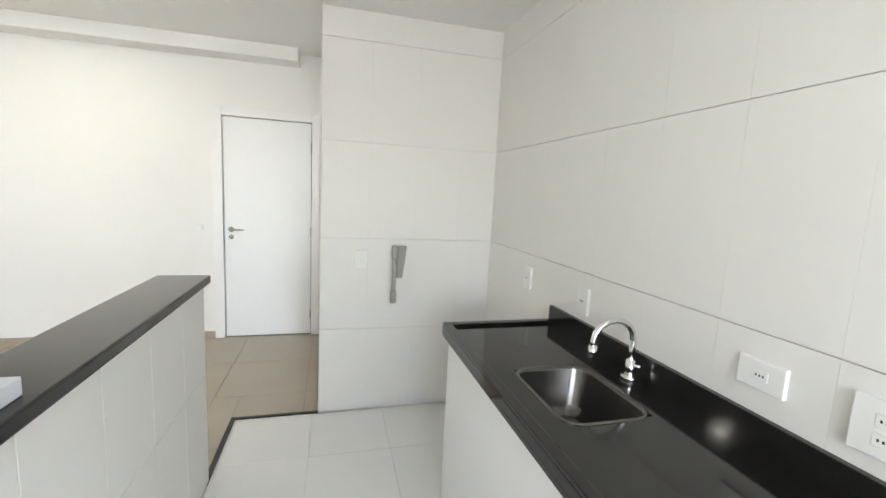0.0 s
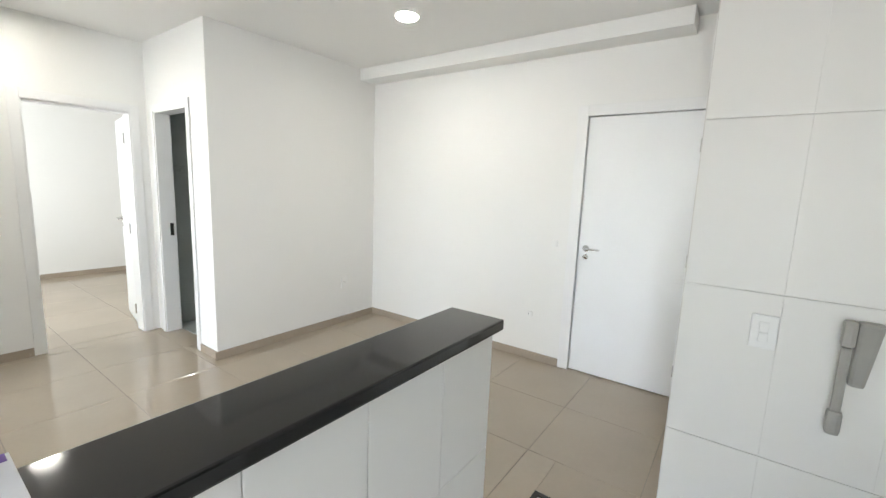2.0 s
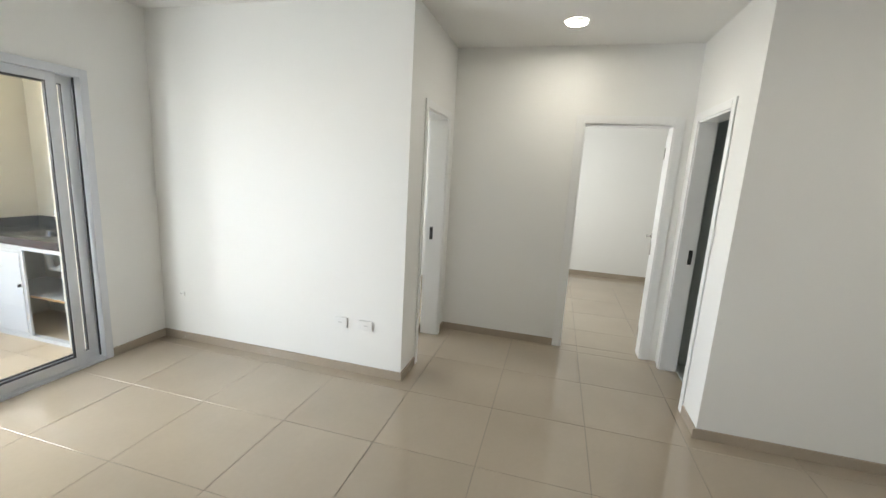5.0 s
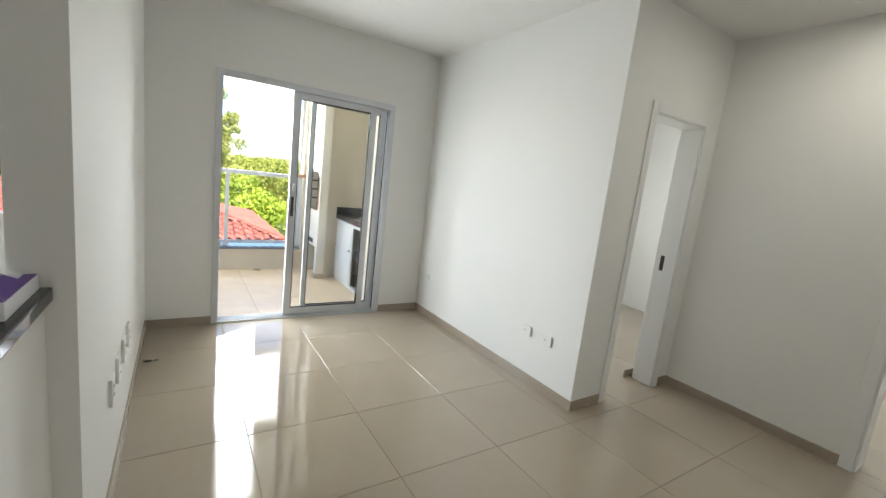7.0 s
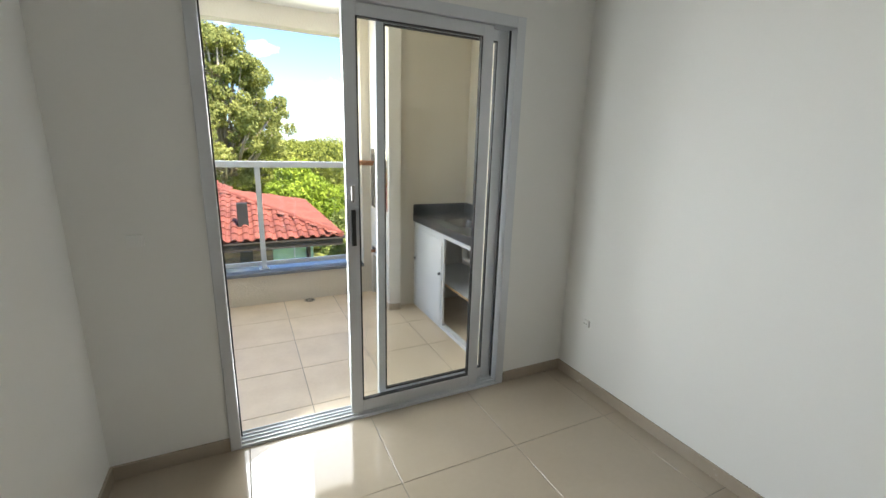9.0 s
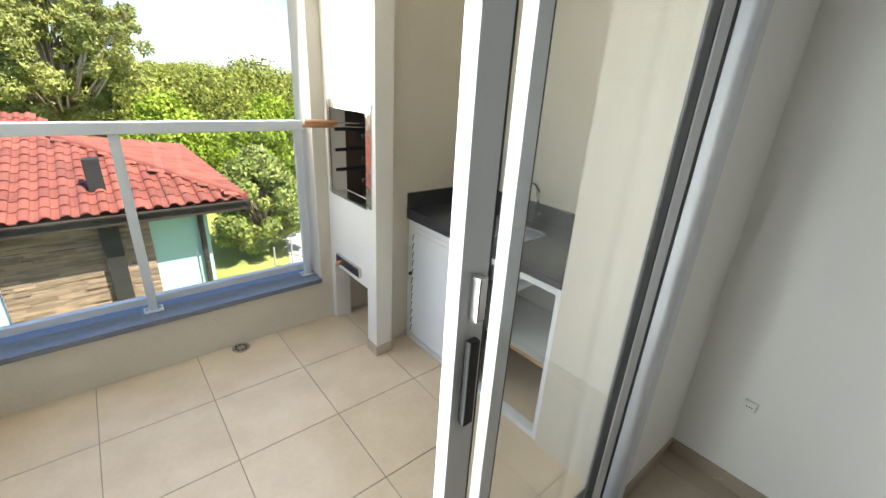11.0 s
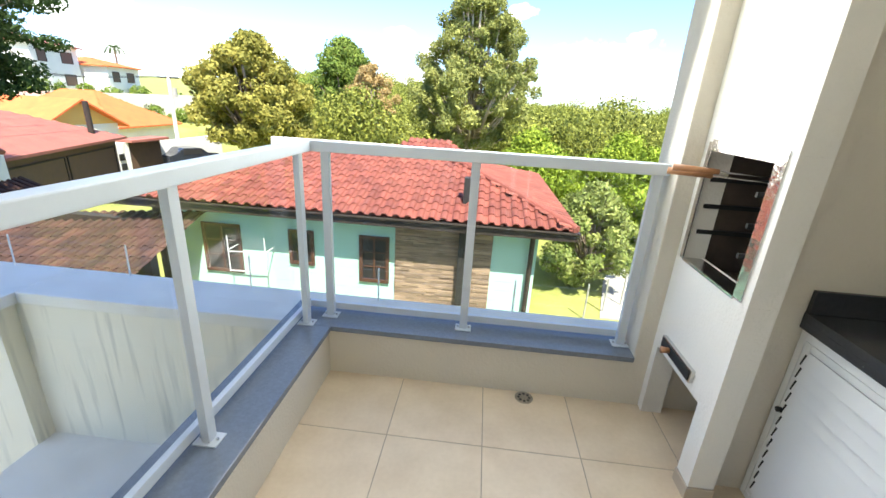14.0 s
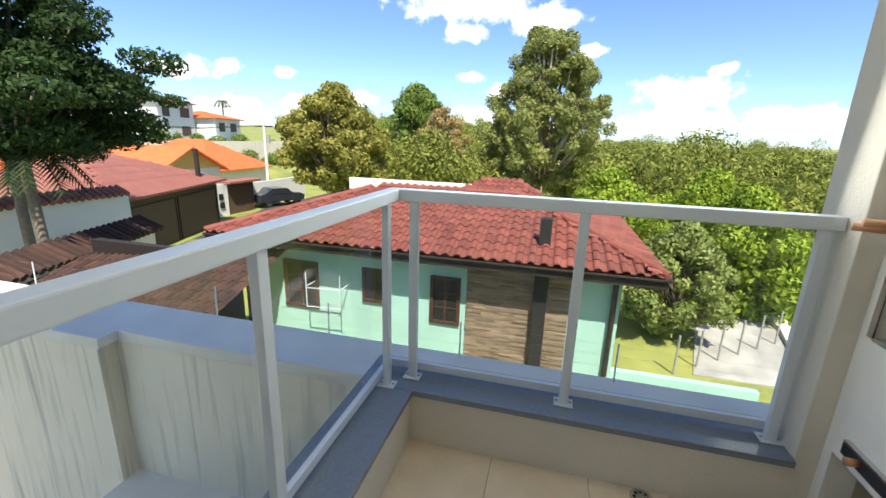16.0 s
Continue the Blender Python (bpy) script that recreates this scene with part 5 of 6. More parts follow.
# ---- the street on the left ----
def street_house(name, label, origin, angle, length, depth, h, roof_h, wall_mat, roof_mat, over=0.5, gable=False, upper=None):
    """A house built with its front along local x, then turned to the street."""
    e = tagged(new(name), label, "house")
    part("wall", box(0, length, 0, depth, -0.6, h), wall_mat, e)
    o = over
    bm = bmesh.new()
    if gable:
        pts = ((-o, -o, h - 0.15), (length + o, -o, h - 0.15), (length + o, depth + o, h - 0.15), (-o, depth + o, h - 0.15), (length / 2, -o, h + roof_h), (length / 2, depth + o, h + roof_h))
        fs = ((0, 4, 5, 3), (1, 2, 5, 4))
        g = bmesh.new()
        v = [g.verts.new(p) for p in ((0, 0.001, h), (length, 0.001, h), (length / 2, 0.001, h + roof_h * 0.92), (0, 0.1, h), (length, 0.1, h), (length / 2, 0.1, h + roof_h * 0.92))]
        for f in ((0, 1, 2), (3, 5, 4), (0, 3, 4, 1), (1, 4, 5, 2), (2, 5, 3, 0)):
            g.faces.new([v[k] for k in f])
        part("gable_wall", g, upper or wall_mat, e)
    else:
        d2 = min(length, depth) / 2
        if length >= depth:
            r0, r1 = (d2, depth / 2), (length - d2, depth / 2)
        else:
            r0, r1 = (length / 2, d2), (length / 2, depth - d2)
        pts = ((-o, -o, h), (length + o, -o, h), (length + o, depth + o, h), (-o, depth + o, h), (*r0, h + roof_h), (*r1, h + roof_h))
        fs = ((0, 1, 5, 4), (1, 2, 5), (2, 3, 4, 5), (3, 0, 4)) if length >= depth else ((0, 1, 4), (1, 2, 5, 4), (2, 3, 5), (3, 0, 4, 5))
    v = [bm.verts.new(p) for p in pts]
    for f in fs:
        bm.faces.new([v[k] for k in f])
    bmesh.ops.recalc_face_normals(bm, faces=bm.faces)
    geom = bmesh.ops.extrude_face_region(bm, geom=list(bm.faces))
    bmesh.ops.translate(bm, vec=(0, 0, -0.12), verts=[q for q in geom["geom"] if isinstance(q, bmesh.types.BMVert)])
    bmesh.ops.recalc_face_normals(bm, faces=bm.faces)
    roof = part("roof", bm, roof_mat, e, "clay tile roof")
    # rows of rounded tiles running up the front slope
    if not gable:
        run = Vector((0, (r0[1] + o), roof_h))
        n = run.length
        left, right = r0[0] + o, length + o - r1[0]
        tile_slope(e, (length + o, -o, h + 0.01), (-1, 0, 0), run, lambda u, w_: u > right * w_ / n - 0.05 and u < length + 2 * o - left * w_ / n + 0.05, int((length + 2 * o) / 0.24), int(n / 0.4), roof_mat, roof_mat, 0, 0.24, 0.4)
    e.matrix_basis = Matrix.Translation(origin) @ Matrix.Rotation(radians(angle), 4, "Z")
    return e


def add_openings(e, rects, mat, name, label, depth=0.05):
    """Doors, gates or windows on a house front, in its local frame, with a frame round each."""
    for x0, x1, z0, z1 in rects:
        for nm, b, mt in ((name, box(x0, x1, -0.02, 0.01, z0, z1), mat),):
            ob = new(nm, finish(nm, b, mt))
            ob.parent = e
            tagged(ob, label)
        for a, b_, c_, d in ((x0 - 0.06, x0, z0, z1 + 0.06), (x1, x1 + 0.06, z0, z1 + 0.06), (x0, x1, z1, z1 + 0.06)):
            fo = new("frame", finish("frame", box(a, b_, -depth, 0.01, c_, d), M_BROWN))
            fo.parent = ob
            fo.matrix_parent_inverse = Matrix.Identity(4)


M_MAROON = material("maroon_tile", (0.25, 0.085, 0.065), 0.8, color2=(0.34, 0.13, 0.10), scale=2, fine=20, bump=0.2, random_tint=0.18, island=True)
M_GATE = material("brown_slatted_gate", (0.085, 0.05, 0.035), 0.6, color2=(0.13, 0.08, 0.055), scale=3, fine=25, bump=0.15)
h1 = street_house("carport_house", "low house with maroon tile roof and brown garage gate", (17.0, -14.4, -4.2), -71.6, 9.2, 8.0, 2.85, 1.75, M_GATE, M_MAROON, 0.45)
add_openings(h1, ((0.2, 4.4, 0.0, 2.3), (4.7, 8.9, 0.0, 2.3)), M_GATE, "garage_gate", "brown slatted garage gate")
h2 = street_house("gable_house", "white house with a yellow gable", (26.4, -24.6, -4.2), -88, 6.2, 9, 2.9, 1.7, M_WHITEP, M_OROOF, 0.5, True, M_YELLOW)
add_openings(h2, ((1.0, 2.0, 1.0, 2.2), (3.6, 4.8, 1.0, 2.2)), M_WINDARK, "window", "dark window")
street_house("orange_roof_house", "white house under a bright orange tile roof", (29.5, -18.0, -4.0), -80, 9.0, 10, 2.9, 2.1, M_WHITEP, M_OROOF)
street_house("orange_roof_house", "white house under a bright orange tile roof", (29.3, -33.0, -4.2), -86, 8.0, 11, 2.3, 2.7, M_WHITEP, M_OROOF)
h5 = street_house("hill_house", "white two-storey house up the hill", (47.3, -44.0, 0.3), -76, 7.5, 8, 4.9, 1.0, M_WHITEP, M_MAROON)
add_openings(h5, ((1.0, 2.2, 3.0, 4.2), (4.6, 6.4, 3.0, 4.2), (4.6, 6.4, 0.6, 1.8)), M_WINDARK, "window", "dark window")
h6 = street_house("hill_house", "low white house with a red tile roof up the hill", (46.6, -52.4, 0.8), -76, 7.2, 8, 2.7, 1.0, M_WHITEP, M_OROOF)
add_openings(h6, ((1.0, 2.4, 0.8, 2.0), (4.2, 5.8, 0.8, 2.0)), M_WINDARK, "window", "dark window")
sg = thing("street_gates", (21.4, -26, -4.2), "white and brown street gates with a small tiled canopy", "gate")
part("white_panel", box(21.35, 21.5, -25.6, -24.2, -4.4, -1.95), M_WHITEP, sg)
part("meter_box", box(21.28, 21.349, -25.1, -24.75, -3.0, -2.6), M_DARK, sg)
part("meter_box", box(21.28, 21.349, -25.15, -24.8, -3.6, -3.2), M_DARK, sg)
part("brown_gate", box(21.4, 21.5, -28.3, -25.65, -4.4, -2.0), M_GATE, sg)
part("canopy", box(20.9, 22.2, -28.6, -25.4, -1.95, -1.8), M_MAROON, sg)
part("white_wall", box(21.9, 22.1, -36.0, -28.4, -4.6, -2.2), M_WHITEP, sg)
gw = thing("garden_wall", (16.1, -8, -4), "white garden wall with clay tile coping", "wall")
part("wall", box(16.0, 16.2, -14.3, 2.0, -4.4, -1.0), M_WHITEP, gw)
bm = bmesh.new()
for k in range(68):
    cyl((15.72, 2.0 - 0.24 * k, -0.98), (16.3, 2.0 - 0.24 * k, -0.72), 0.1, 0.1, seg=8, bm=bm)
part("coping", bm, M_MAROON, gw, "half-round clay tiles")
gw2 = thing("gate_wall", (11.6, -9, -4), "pale street wall with dark gates and tile coping", "wall")
part("wall", box(0, 9.0, 0, 0.2, -4.4, -1.75), M_WHITEP, gw2)
part("gate", box(1.2, 3.0, -0.03, -0.001, -4.2, -2.0), M_DARK, gw2, "dark metal gate")
part("gate", box(4.0, 5.4, -0.03, -0.001, -4.2, -2.0), M_DARK, gw2, "dark metal gate")
bm = bmesh.new()
for k in range(38):
    cyl((0.24 * k, -0.35, -1.75), (0.24 * k, 0.4, -1.35), 0.1, 0.1, seg=8, bm=bm)
part("coping", bm, M_OLDROOF, gw2, "half-round clay tiles")
gw2.matrix_basis = Matrix.Translation((9.6, -3.8, 0)) @ Matrix.Rotation(radians(-71), 4, "Z")
for o in gw2.children:
    o.matrix_parent_inverse = Matrix.Identity(4)
bm = bmesh.new()
v = [bm.verts.new(p) for p in ((12.6, -3, -4.12), (15.9, -3, -4.12), (16.4, -14, -4.12), (20.9, -29, -4.12), (21.6, -60, -4.12), (16.2, -60, -4.12), (15.6, -28, -4.12), (13.2, -14, -4.12))]
bm.faces.new(v)
structure("road", bm, M_ASPHALT, "grey asphalt street")


def pole(name, at, h, r, label, arm=False):
    e = thing(name, at, label, "pole")
    x, y, z = at
    part("shaft", cyl((x, y, z - 0.3), (x, y, z + h), r, r * 0.75), M_BROWN if not arm else M_LEDGE, e)
    if arm:
        part("crossarm", box(x - 0.9, x + 0.9, y - 0.05, y + 0.05, z + h - 0.5, z + h - 0.38), M_BROWN, e)
        part("transformer", cyl((x - 0.35, y, z + h - 1.9), (x - 0.35, y, z + h - 1.2), 0.2), M_GREYPL, e)
        for k in (-0.8, 0, 0.8):
            part("wire", tube([(x + k, y, z + h - 0.36), (x + k - 4, y + 12, z + h - 0.9), (x + k - 8, y + 26, z + h - 0.5)], 0.012, 5), M_DARK, e)


pole("wooden_post", (19.8, -21.7, -4.2), 4.75, 0.17, "dark wooden post at the street edge")
pole("utility_pole", (24.8, -34.5, -4.3), 6.9, 0.16, "concrete utility pole with crossarm and wires", True)


def parked_car(at, angle):
    e = tagged(new("parked_car"), "dark grey hatchback parked on the street", "car")
    prof = ((-2.0, 0.35), (-2.05, 0.75), (-1.75, 0.95), (-0.95, 1.02), (-0.45, 1.42), (0.85, 1.46), (1.55, 1.05), (1.95, 0.98), (2.0, 0.4))
    b = bmesh.new()
    sides = [[b.verts.new((x, y, z)) for x, z in prof] for y in (-0.82, 0.82)]
    for k in range(len(prof) - 1):
        b.faces.new((sides[0][k], sides[0][k + 1], sides[1][k + 1], sides[1][k]))
    b.faces.new(sides[0][::-1])
    b.faces.new(sides[1])
    b.faces.new((sides[0][0], sides[1][0], sides[1][-1], sides[0][-1]))
    bmesh.ops.recalc_face_normals(b, faces=b.faces)
    bmesh.ops.bevel(b, geom=list(b.edges), offset=0.06, segments=2, affect="EDGES")
    body = part("body", b, material("dark_car_paint", (0.03, 0.035, 0.045), 0.2, var=0.1, scale=3, fine=40, bump=0, coat=0.6), e)
    for s in (-1, 1):
        part("side_window", box(-0.5, 0.95, s * 0.825 - 0.012, s * 0.825 + 0.012, 1.0, 1.34, 0.005), M_DARK, body)
        for x in (-1.3, 1.25):
            w = part("wheel", cyl((x, s * 0.66, 0.31), (x, s * 0.85, 0.31), 0.31, seg=20), M_RUBBER, e)
            part("rim", cyl((x, s * 0.851, 0.31), (x, s * 0.865, 0.31), 0.19, seg=16), M_STEEL, w)
        part("headlight", box(-2.06, -1.98, s * 0.6 - 0.16, s * 0.6 + 0.16, 0.68, 0.82, 0.02), M_CHROME, e)
    part("windscreen", box(-0.85, -0.55, -0.65, 0.65, 1.13, 1.16), M_DARK, body)
    e.matrix_basis = Matrix.Translation(at) @ Matrix.Rotation(radians(angle), 4, "Z")


parked_car((21.0, -30.6, -4.12), 68)

# grass edge, drive and low wall beside the mint house
def prism(points, z0, z1):
    """A flat slab over a polygon of (x, y)."""
    b = bmesh.new()
    lo, hi = [b.verts.new((x, y, z0)) for x, y in points], [b.verts.new((x, y, z1)) for x, y in points]
    b.faces.new(hi)
    b.faces.new(lo[::-1])
    for k in range(len(points)):
        j = (k + 1) % len(points)
        b.faces.new((lo[k], lo[j], hi[j], hi[k]))
    bmesh.ops.recalc_face_normals(b, faces=b.faces)
    return b


structure("driveway", prism(((-4.35, -11.0), (-6.6, -11.0), (-7.5, -14.4), (-7.35, -17.4), (-6.9, -17.4), (-5.1, -13.6)), -4.0, -3.55), M_DRIVE, "pale concrete drive, dark stains and tree and fence shadow in its colour")
structure("low_wall", box(-4.8, -2.18, -9.3, -9.15, -3.6, -2.78), M_MINT, "low mint green garden wall")
structure("kerb_wall", prism(((-6.62, -11.0), (-7.15, -11.0), (-8.0, -14.4), (-7.9, -17.6), (-7.37, -17.6), (-7.52, -14.4)), -4.0, -3.42), M_LEDGE, "grey retaining kerb along the drive")
pf = thing("wire_fence", (-6, -12.4, -3.6), "thin metal posts of a wire fence", "fence")
for k in range(6):
    part("post", cyl((-3.9 - 0.62 * k, -10.9 - 0.5 * k, -3.7), (-3.9 - 0.62 * k, -10.9 - 0.5 * k, -2.6), 0.025, seg=8), M_GREYPL, pf)

# ---- trees ----
def leaf_cloud(centres, n, size, seed, flat=1.0):
    """Leaf blades scattered through clumps; centres holds (x, y, z, radius)."""
    rng = np.random.default_rng(seed)
    cs = np.array(centres, float)
    wts = cs[:, 3] ** 2
    idx = rng.choice(len(cs), n, p=wts / wts.sum())
    d = rng.normal(size=(n, 3))
    d /= np.linalg.norm(d, axis=1)[:, None]
    rad = cs[idx, 3] * rng.uniform(0.55, 1.08, n)
    p = cs[idx, :3] + d * rad[:, None] * np.array([1, 1, flat])
    out = d + rng.normal(size=(n, 3)) * 0.6
    out /= np.linalg.norm(out, axis=1)[:, None]
    a = np.cross(out, rng.normal(size=(n, 3)))
    a /= np.linalg.norm(a, axis=1)[:, None]
    b = np.cross(out, a)
    s = size * rng.uniform(0.6, 1.4, n)[:, None]
    q = np.stack([p - a * s, p + b * s * 0.45, p + a * s, p - b * s * 0.45], 1).reshape(-1, 3)
    f = np.arange(4 * n).reshape(n, 4)
    me = bpy.data.meshes.new("crown")
    me.from_pydata(q.tolist(), [], f.tolist())
    return me


def tree(name, at, height, spread, leaf, bark, label, seed, n=9000, size=0.16, clumps=34, trunk=0.22, low=0.3, lean=0.0, flat=0.8, tall=False, clump=(0.22, 0.40)):
    rng = random.Random(seed)
    x, y, z = at
    e = thing(name, at, label, "tree")
    top = Vector((x + lean, y, z + height * 0.8))
    limbs = bmesh.new()
    fork = Vector((x + lean * 0.3, y, z + height * low))
    tube([(x, y, z - 0.3), (x + lean * 0.1, y, z + height * low * 0.5), tuple(fork)], trunk, 8, limbs)
    cs = []
    for k in range(clumps):
        a = rng.uniform(0, 2 * math.pi)
        f = rng.uniform(0, 1)
        h = low + (1 - low) * f
        prof = (math.sin(math.pi * min(1, 0.12 + 0.86 * f) ** 0.8)) if not tall else (0.55 + 0.45 * math.sin(math.pi * f * 0.9 + 0.4))
        prof *= 1 - 0.5 * f ** 3 if tall else 1
        r = spread * prof * rng.uniform(0.3, 1.0)
        c = Vector((x + lean * h + r * math.cos(a), y + r * math.sin(a), z + height * h * 0.97))
        cr = spread * rng.uniform(*clump)
        cs.append((c.x, c.y, c.z, cr))
        if k % 2 == 0:
            s = fork.lerp(top, rng.uniform(0, 0.8) * f)
            mid = (s + c) / 2 + Vector((0, 0, -0.05 * height))
            tube([tuple(s), tuple(mid), tuple(c)], trunk * rng.uniform(0.16, 0.3), 6, limbs)
    tube([tuple(fork), tuple((fork + top) / 2 + Vector((rng.uniform(-0.3, 0.3), 0, 0))), tuple(top)], trunk * 0.6, 8, limbs)
    part("trunk", limbs, bark, e, "", True)
    me = leaf_cloud(cs, n, size, seed, flat)
    me.materials.append(leaf)
    ob = new("crown", me)
    ob.parent = e
    ob.matrix_parent_inverse = e.matrix_basis.inverted()
    return e


tree("eucalyptus_tree", (0.4, -41.0, -6.0), 17.0, 5.9, L_EUC, M_PALEBARK, "tall eucalyptus with pale trunk and airy crown", 11, 100000, 0.125, 300, 0.3, 0.24, flat=0.9, tall=True, clump=(0.06, 0.16))
tree("broad_tree", (13.6, -27.0, -3.6), 8.3, 4.1, L_MID, M_BARK, "broad round tree with olive yellow leaves", 12, 46000, 0.13, 210, 0.25, 0.25, clump=(0.09, 0.19))
tree("green_tree", (13.3, -43.6, -4), 10.8, 4.6, L_GREEN, M_BARK, "tall fresh green tree behind the others", 13, 30000, 0.15, 120, 0.25, 0.2, clump=(0.12, 0.22))
tree("dry_tree", (8.8, -37.0, -5), 9.4, 2.7, L_DRY, M_PALEBARK, "small tree with dry brown leaves", 14, 9000, 0.12, 70, 0.15, 0.3, clump=(0.10, 0.22))
tree("garden_tree", (-4.3, -13.2, -3.6), 3.1, 1.5, L_GARDEN, M_BARK, "leafy garden tree beside the mint house", 15, 26000, 0.07, 110, 0.1, 0.12, clump=(0.13, 0.26))
tree("bright_shrub", (-7.2, -17.0, -4.4), 4.6, 2.6, L_BRIGHT, M_BARK, "bright green sunlit shrub", 16, 30000, 0.09, 110, 0.12, 0.1, clump=(0.12, 0.26))
tree("bright_shrub", (-3.2, -20.5, -4.2), 4.6, 2.8, L_BRIGHT, M_BARK, "bright green sunlit shrub", 17, 30000, 0.09, 110, 0.12, 0.1, clump=(0.12, 0.26))
tree("bright_shrub", (-8.5, -24.5, -4.8), 5.0, 3.4, L_BRIGHT, M_BARK, "bright green sunlit shrub", 18, 30000, 0.09, 110, 0.14, 0.1, clump=(0.12, 0.26))
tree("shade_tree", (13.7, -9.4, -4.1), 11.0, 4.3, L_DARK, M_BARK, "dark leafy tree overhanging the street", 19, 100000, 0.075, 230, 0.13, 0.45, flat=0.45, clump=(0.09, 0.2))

# hedges and shrubs between the houses on the hill
rng = random.Random(31)
cs = []
for k in range(70):
    x, y = rng.uniform(33, 58), rng.uniform(-66, -26)
    if (x - 29) ** 2 + (y + 36) ** 2 < 90:
        continue
    cs.append((x, y, ground_height(x, y) + rng.uniform(0.2, 0.8), rng.uniform(0.7, 1.5)))
me = leaf_cloud(cs, 22000, 0.2, 33, 0.7)
me.materials.append(L_GREEN)
tagged(new("hill_shrubs", me), "green shrubs between the houses on the hill", "shrubs", "", "stuff")
structure("wall_hill", box(38.0, 38.3, -62, -34, -2.0, 0.5), M_LEDGEWALL, "long pale garden wall up the hill")

# woods down the valley and along the horizon
rng = random.Random(21)
cs_near, cs_mid, cs_far = [], [], []
for k in range(1000):
    a = radians(rng.uniform(-62, 26))
    d = 34 + 330 * rng.random() ** 1.7
    x, y = d * math.sin(a), -d * math.cos(a)
    if abs(x - 0.5) < 5 and d < 44:
        continue
    h = rng.choice((2.0, 2.6, 3.2, 4.0, 5.2)) * rng.uniform(0.8, 1.2) * (1 + d / 220)
    g = ground_height(x, y)
    for j in range(3):
        rr = rng.uniform(0.9, 1.9) * (1 + d / 160)
        (cs_near if d < 70 else cs_mid if d < 140 else cs_far).append((x + rng.uniform(-0.35, 0.35) * h, y + rng.uniform(-0.35, 0.35) * h, g + h * rng.uniform(0.35, 0.85), rr))
for nm, cs, n, size in (("valley_woods", cs_near, 300000, 0.16), ("valley_woods", cs_mid, 220000, 0.24), ("far_woods", cs_far, 280000, 0.40)):
    me = leaf_cloud(cs, n, size, 22, 0.75)
    me.materials.append(L_FOREST)
    tagged(new(nm, me), "dense green woods down the valley", "woods", "", "stuff")


def palm(at, h, label, seed):
    e = thing("palm_tree", at, label, "tree")
    x, y, z = at
    part("trunk", cyl((x, y, z - 0.2), (x + 0.1, y, z + h), 0.16, 0.11), M_BARK, e)
    rng = random.Random(seed)
    for k in range(14):
        a = 2 * math.pi * k / 14 + rng.uniform(-0.2, 0.2)
        r, up = rng.uniform(1.2, 1.6), rng.uniform(0.1, 0.6)
        b = bmesh.new()
        pts = [Vector((x + 0.1, y, z + h)) + Vector((math.cos(a) * r * f, math.sin(a) * r * f, up * math.sin(2.4 * f) - 1.1 * f * f)) for f in [i / 8 for i in range(9)]]
        side = Vector((-math.sin(a), math.cos(a), 0))
        for p, q in zip(pts, pts[1:]):
            for s_ in (-1, 1):
                for j in range(3):
                    m0 = p.lerp(q, j / 3)
                    tip = m0 + side * s_ * 0.34 + (q - p) * 0.8 + Vector((0, 0, -0.12))
                    b.faces.new((b.verts.new(m0), b.verts.new(m0 + (q - p) * 0.22), b.verts.new(tip)))
        tube([tuple(p) for p in pts], 0.014, 5, b)
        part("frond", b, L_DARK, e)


palm((12.4, -9.0, -4.1), 5.0, "palm with drooping dark fronds", 5)
palm((50.0, -58.0, 1.5), 4.6, "palm on the hill", 6)

# ---- tiles of floors and walls ----
_tile_cache = {}


def tile_piece(parent, name, x0, x1, y0, y1, z0, z1, mat, bevel=0.0012):
    key = (round(x1 - x0, 4), round(y1 - y0, 4), round(z1 - z0, 4), mat.name)
    if key not in _tile_cache:
        w, d, h = (x1 - x0) / 2, (y1 - y0) / 2, (z1 - z0) / 2
        b = box(-w, w, -d, d, -h, h)
        bmesh.ops.bevel(b, geom=list(b.edges), offset=bevel, segments=1, affect="EDGES")
        _tile_cache[key] = finish(name, b, mat)
    ob = new(name, _tile_cache[key])
    ob.parent = parent
    ob.matrix_basis = Matrix.Translation(((x0 + x1) / 2, (y0 + y1) / 2, (z0 + z1) / 2))
    return ob


def cells(lo, hi, start, step, gap):
    """Tile spans between joints, cut off at lo and hi."""
    k = math.floor((lo - start) / step)
    out = []
    while start + k * step < hi:
        a, b = max(lo, start + k * step + gap / 2), min(hi, start + (k + 1) * step - gap / 2)
        if b - a > 0.01:
            out.append((a, b))
        k += 1
    return out


def tile_floor(parent, x0, x1, y0, y1, sx, px, sy, py, mat, gap=0.003, top=0.0, thick=0.012):
    for a, b in cells(x0, x1, sx, px, gap):
        for c_, d in cells(y0, y1, sy, py, gap):
            tile_piece(parent, "floor_tile", a, b, c_, d, top - thick, top, mat)


def floor_base(name, x0, x1, y0, y1, mat, label, top=-0.0025):
    return structure(name, box(x0, x1, y0, y1, -0.3, top), mat, label)


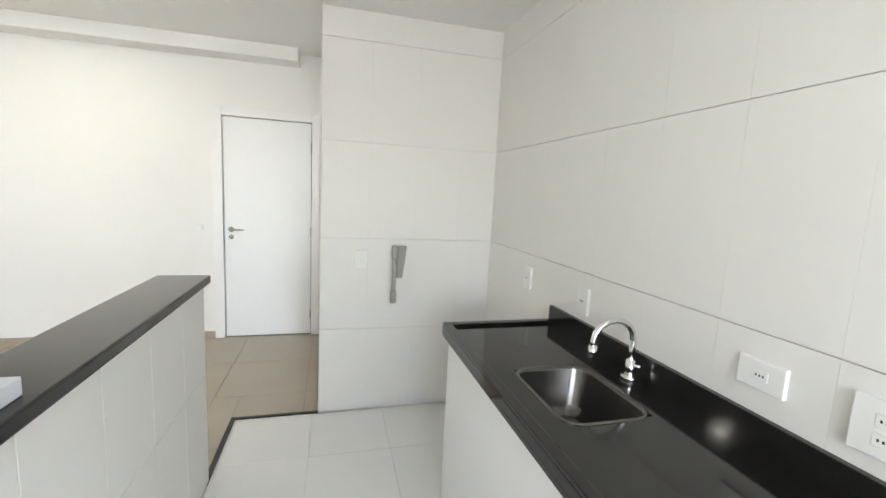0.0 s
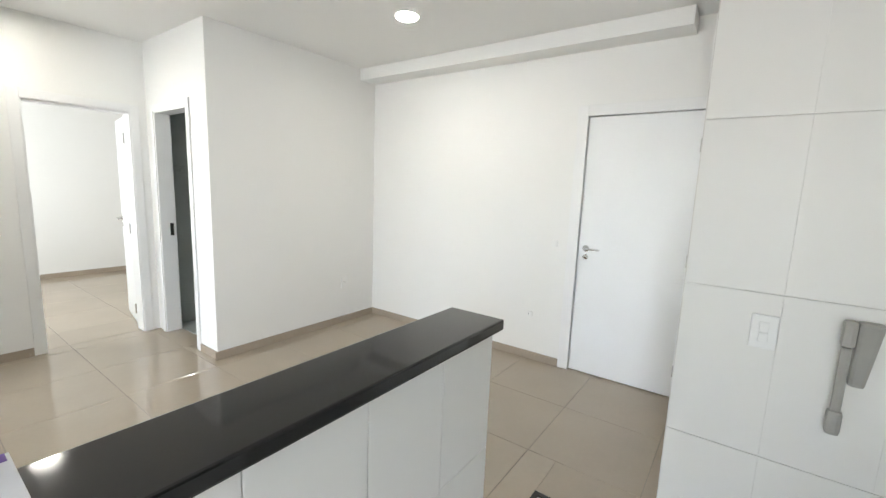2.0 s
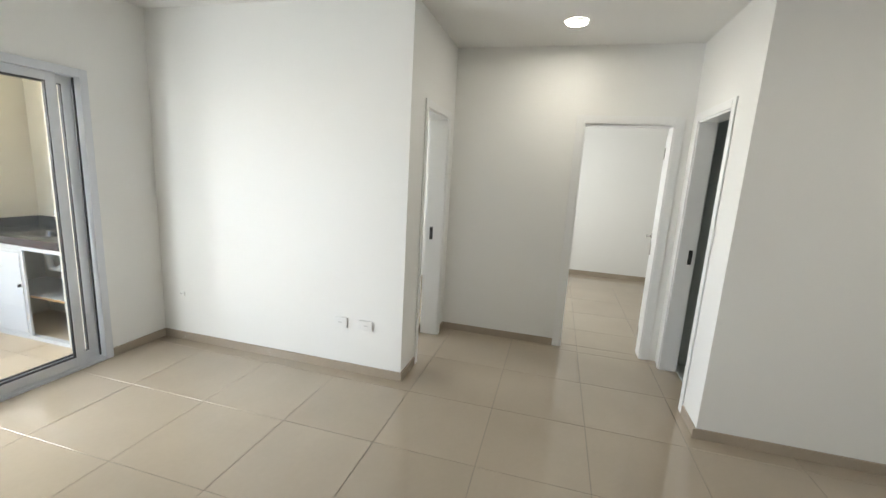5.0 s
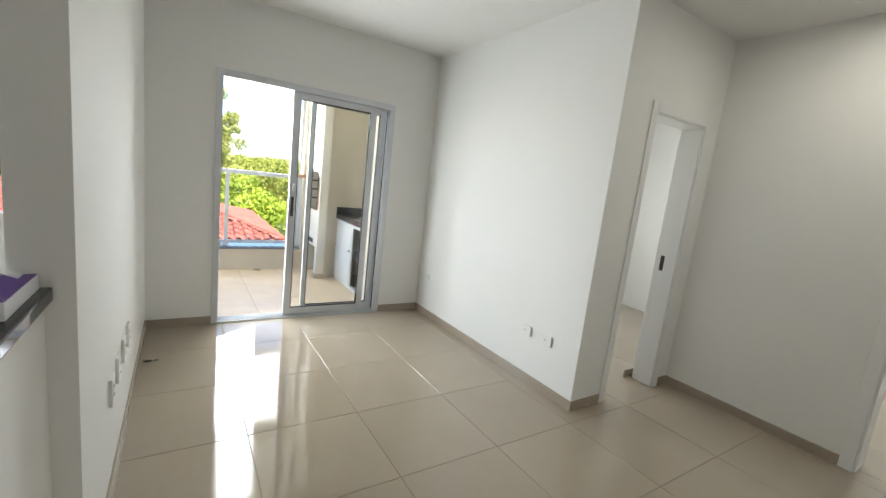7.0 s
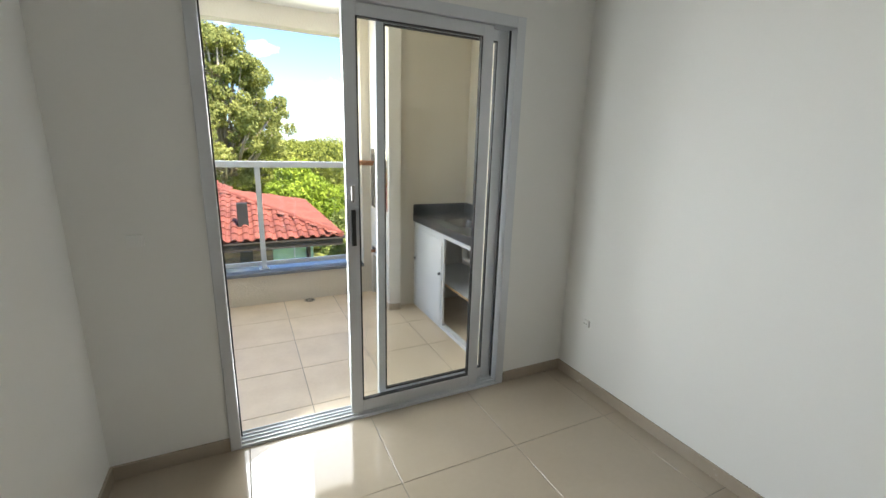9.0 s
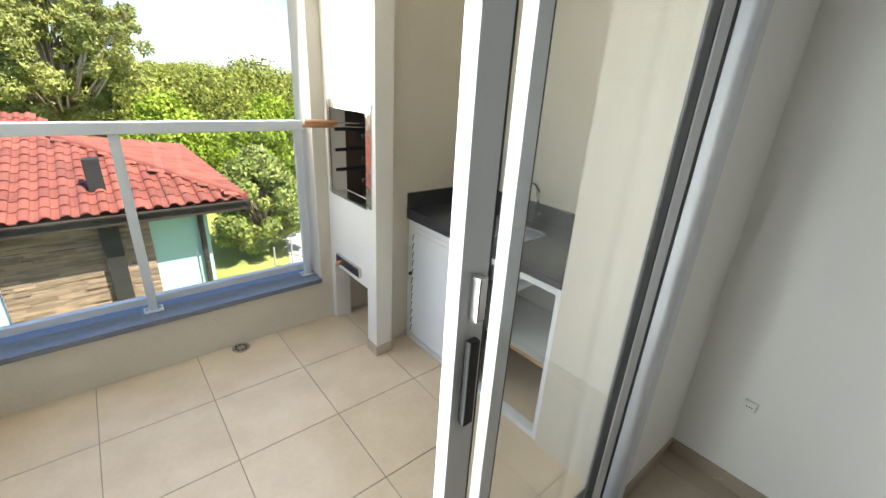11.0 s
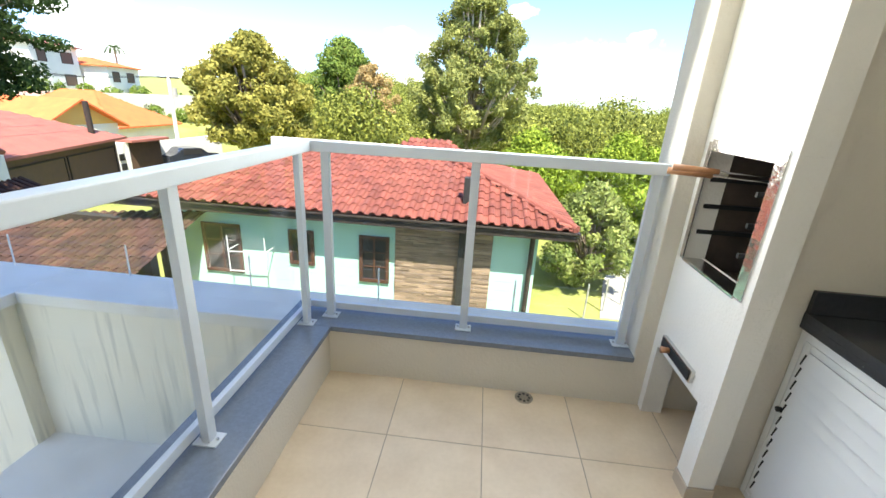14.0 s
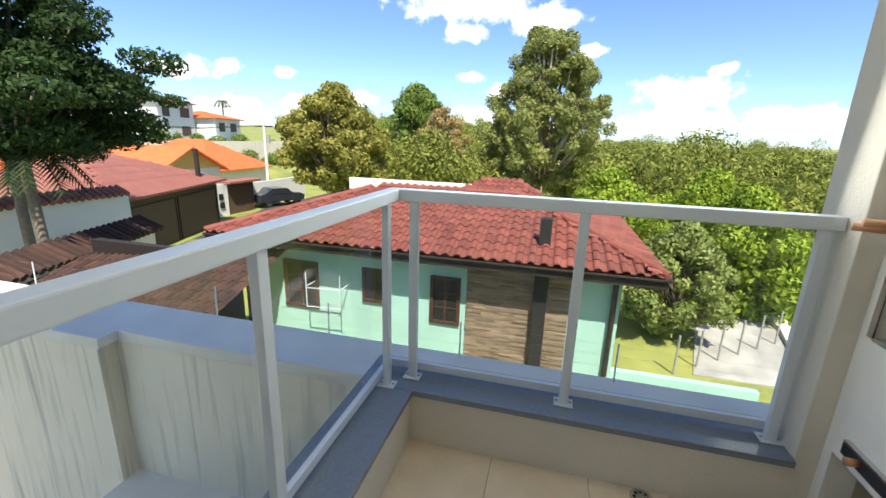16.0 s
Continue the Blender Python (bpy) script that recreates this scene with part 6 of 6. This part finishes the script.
fl_l = floor_base("floor_living", -7.3, 0.045, BAL - 0.02, ENT + 0.1, M_GROUT, "polished beige porcelain tile floor")
LX, LY, PX, PY = -2.575, 1.375, 0.612, 0.613
tile_floor(fl_l, -3.95, 0.0445, BAL - 0.02, LY + 4 * PY, LX, PX, LY, PY, M_FLOOR)
tile_floor(fl_l, -3.95, 0.62, LY + 4 * PY, ENT + 0.1, LX, PX, LY, PY, M_FLOOR)
fl_e = floor_base("floor_entry", 0.0455, 0.62, 3.5335, ENT + 0.1, M_GROUT, "polished beige porcelain tile floor")
tile_floor(fl_e, 0.0455, 0.62, 3.5335, LY + 4 * PY - 0.001, LX, PX, LY, PY, M_FLOOR)
fl_b = floor_base("floor_rooms", -7.3, -3.96, BAL, 4.7, M_GROUT, "polished beige porcelain tile floor", -0.002)
tile_floor(fl_b, -7.25, -3.955, BAL, 4.65, LX, PX, LY, PY, M_FLOOR)
fl_k = floor_base("floor_kitchen", 0.0725, 1.748, BAL, 3.5075, M_KGROUT, "glossy white kitchen floor tiles")
tile_floor(fl_k, 0.0725, 1.748, BAL, 3.5075, 0.541, 0.459, 3.04, 0.459, M_KFLOOR, 0.004)
fl_t = floor_base("floor_balcony", -2.73, BX1 - 0.04, BY - 0.128, BAL - 0.0965, M_BGROUT, "beige stone-look balcony tiles")
tile_floor(fl_t, -2.73, BX1 - 0.04, BY - 0.128, BAL - 0.0965, -1.535, 0.4605, -2.556, 0.446, M_BTILE, 0.004)

wi, wsn = bpy.data.objects["wall_intercom"], bpy.data.objects["wall_sink"]
for a, b in cells(0.5795, 1.7395, 0.583, 0.302, 0.0004):
    for c_, d in cells(0.0, 2.575, 0.572, 0.6105, 0.003):
        tile_piece(wi, "wall_tile", a, b, 3.525, 3.5345, c_, d, M_KTILE, 0.0003)
for a, b in cells(BAL, 3.525, 3.525, 0.302, 0.0004):
    for c_, d in cells(0.0, 2.575, 0.572, 0.6105, 0.003):
        tile_piece(wsn, "wall_tile", 1.74, 1.7495, a, b, c_, d, M_KTILE, 0.0003)
for a, b in cells(1.5, 2.9375, 2.03, 0.3085, 0.003):
    for c_, d in cells(0.0, 1.0125, 0.572, 0.6105, 0.003):
        tile_piece(bar, "wall_tile", 0.0615, 0.069, a, b, c_, d, M_KTILE, 0.0008).matrix_parent_inverse = bar.matrix_basis.inverted()
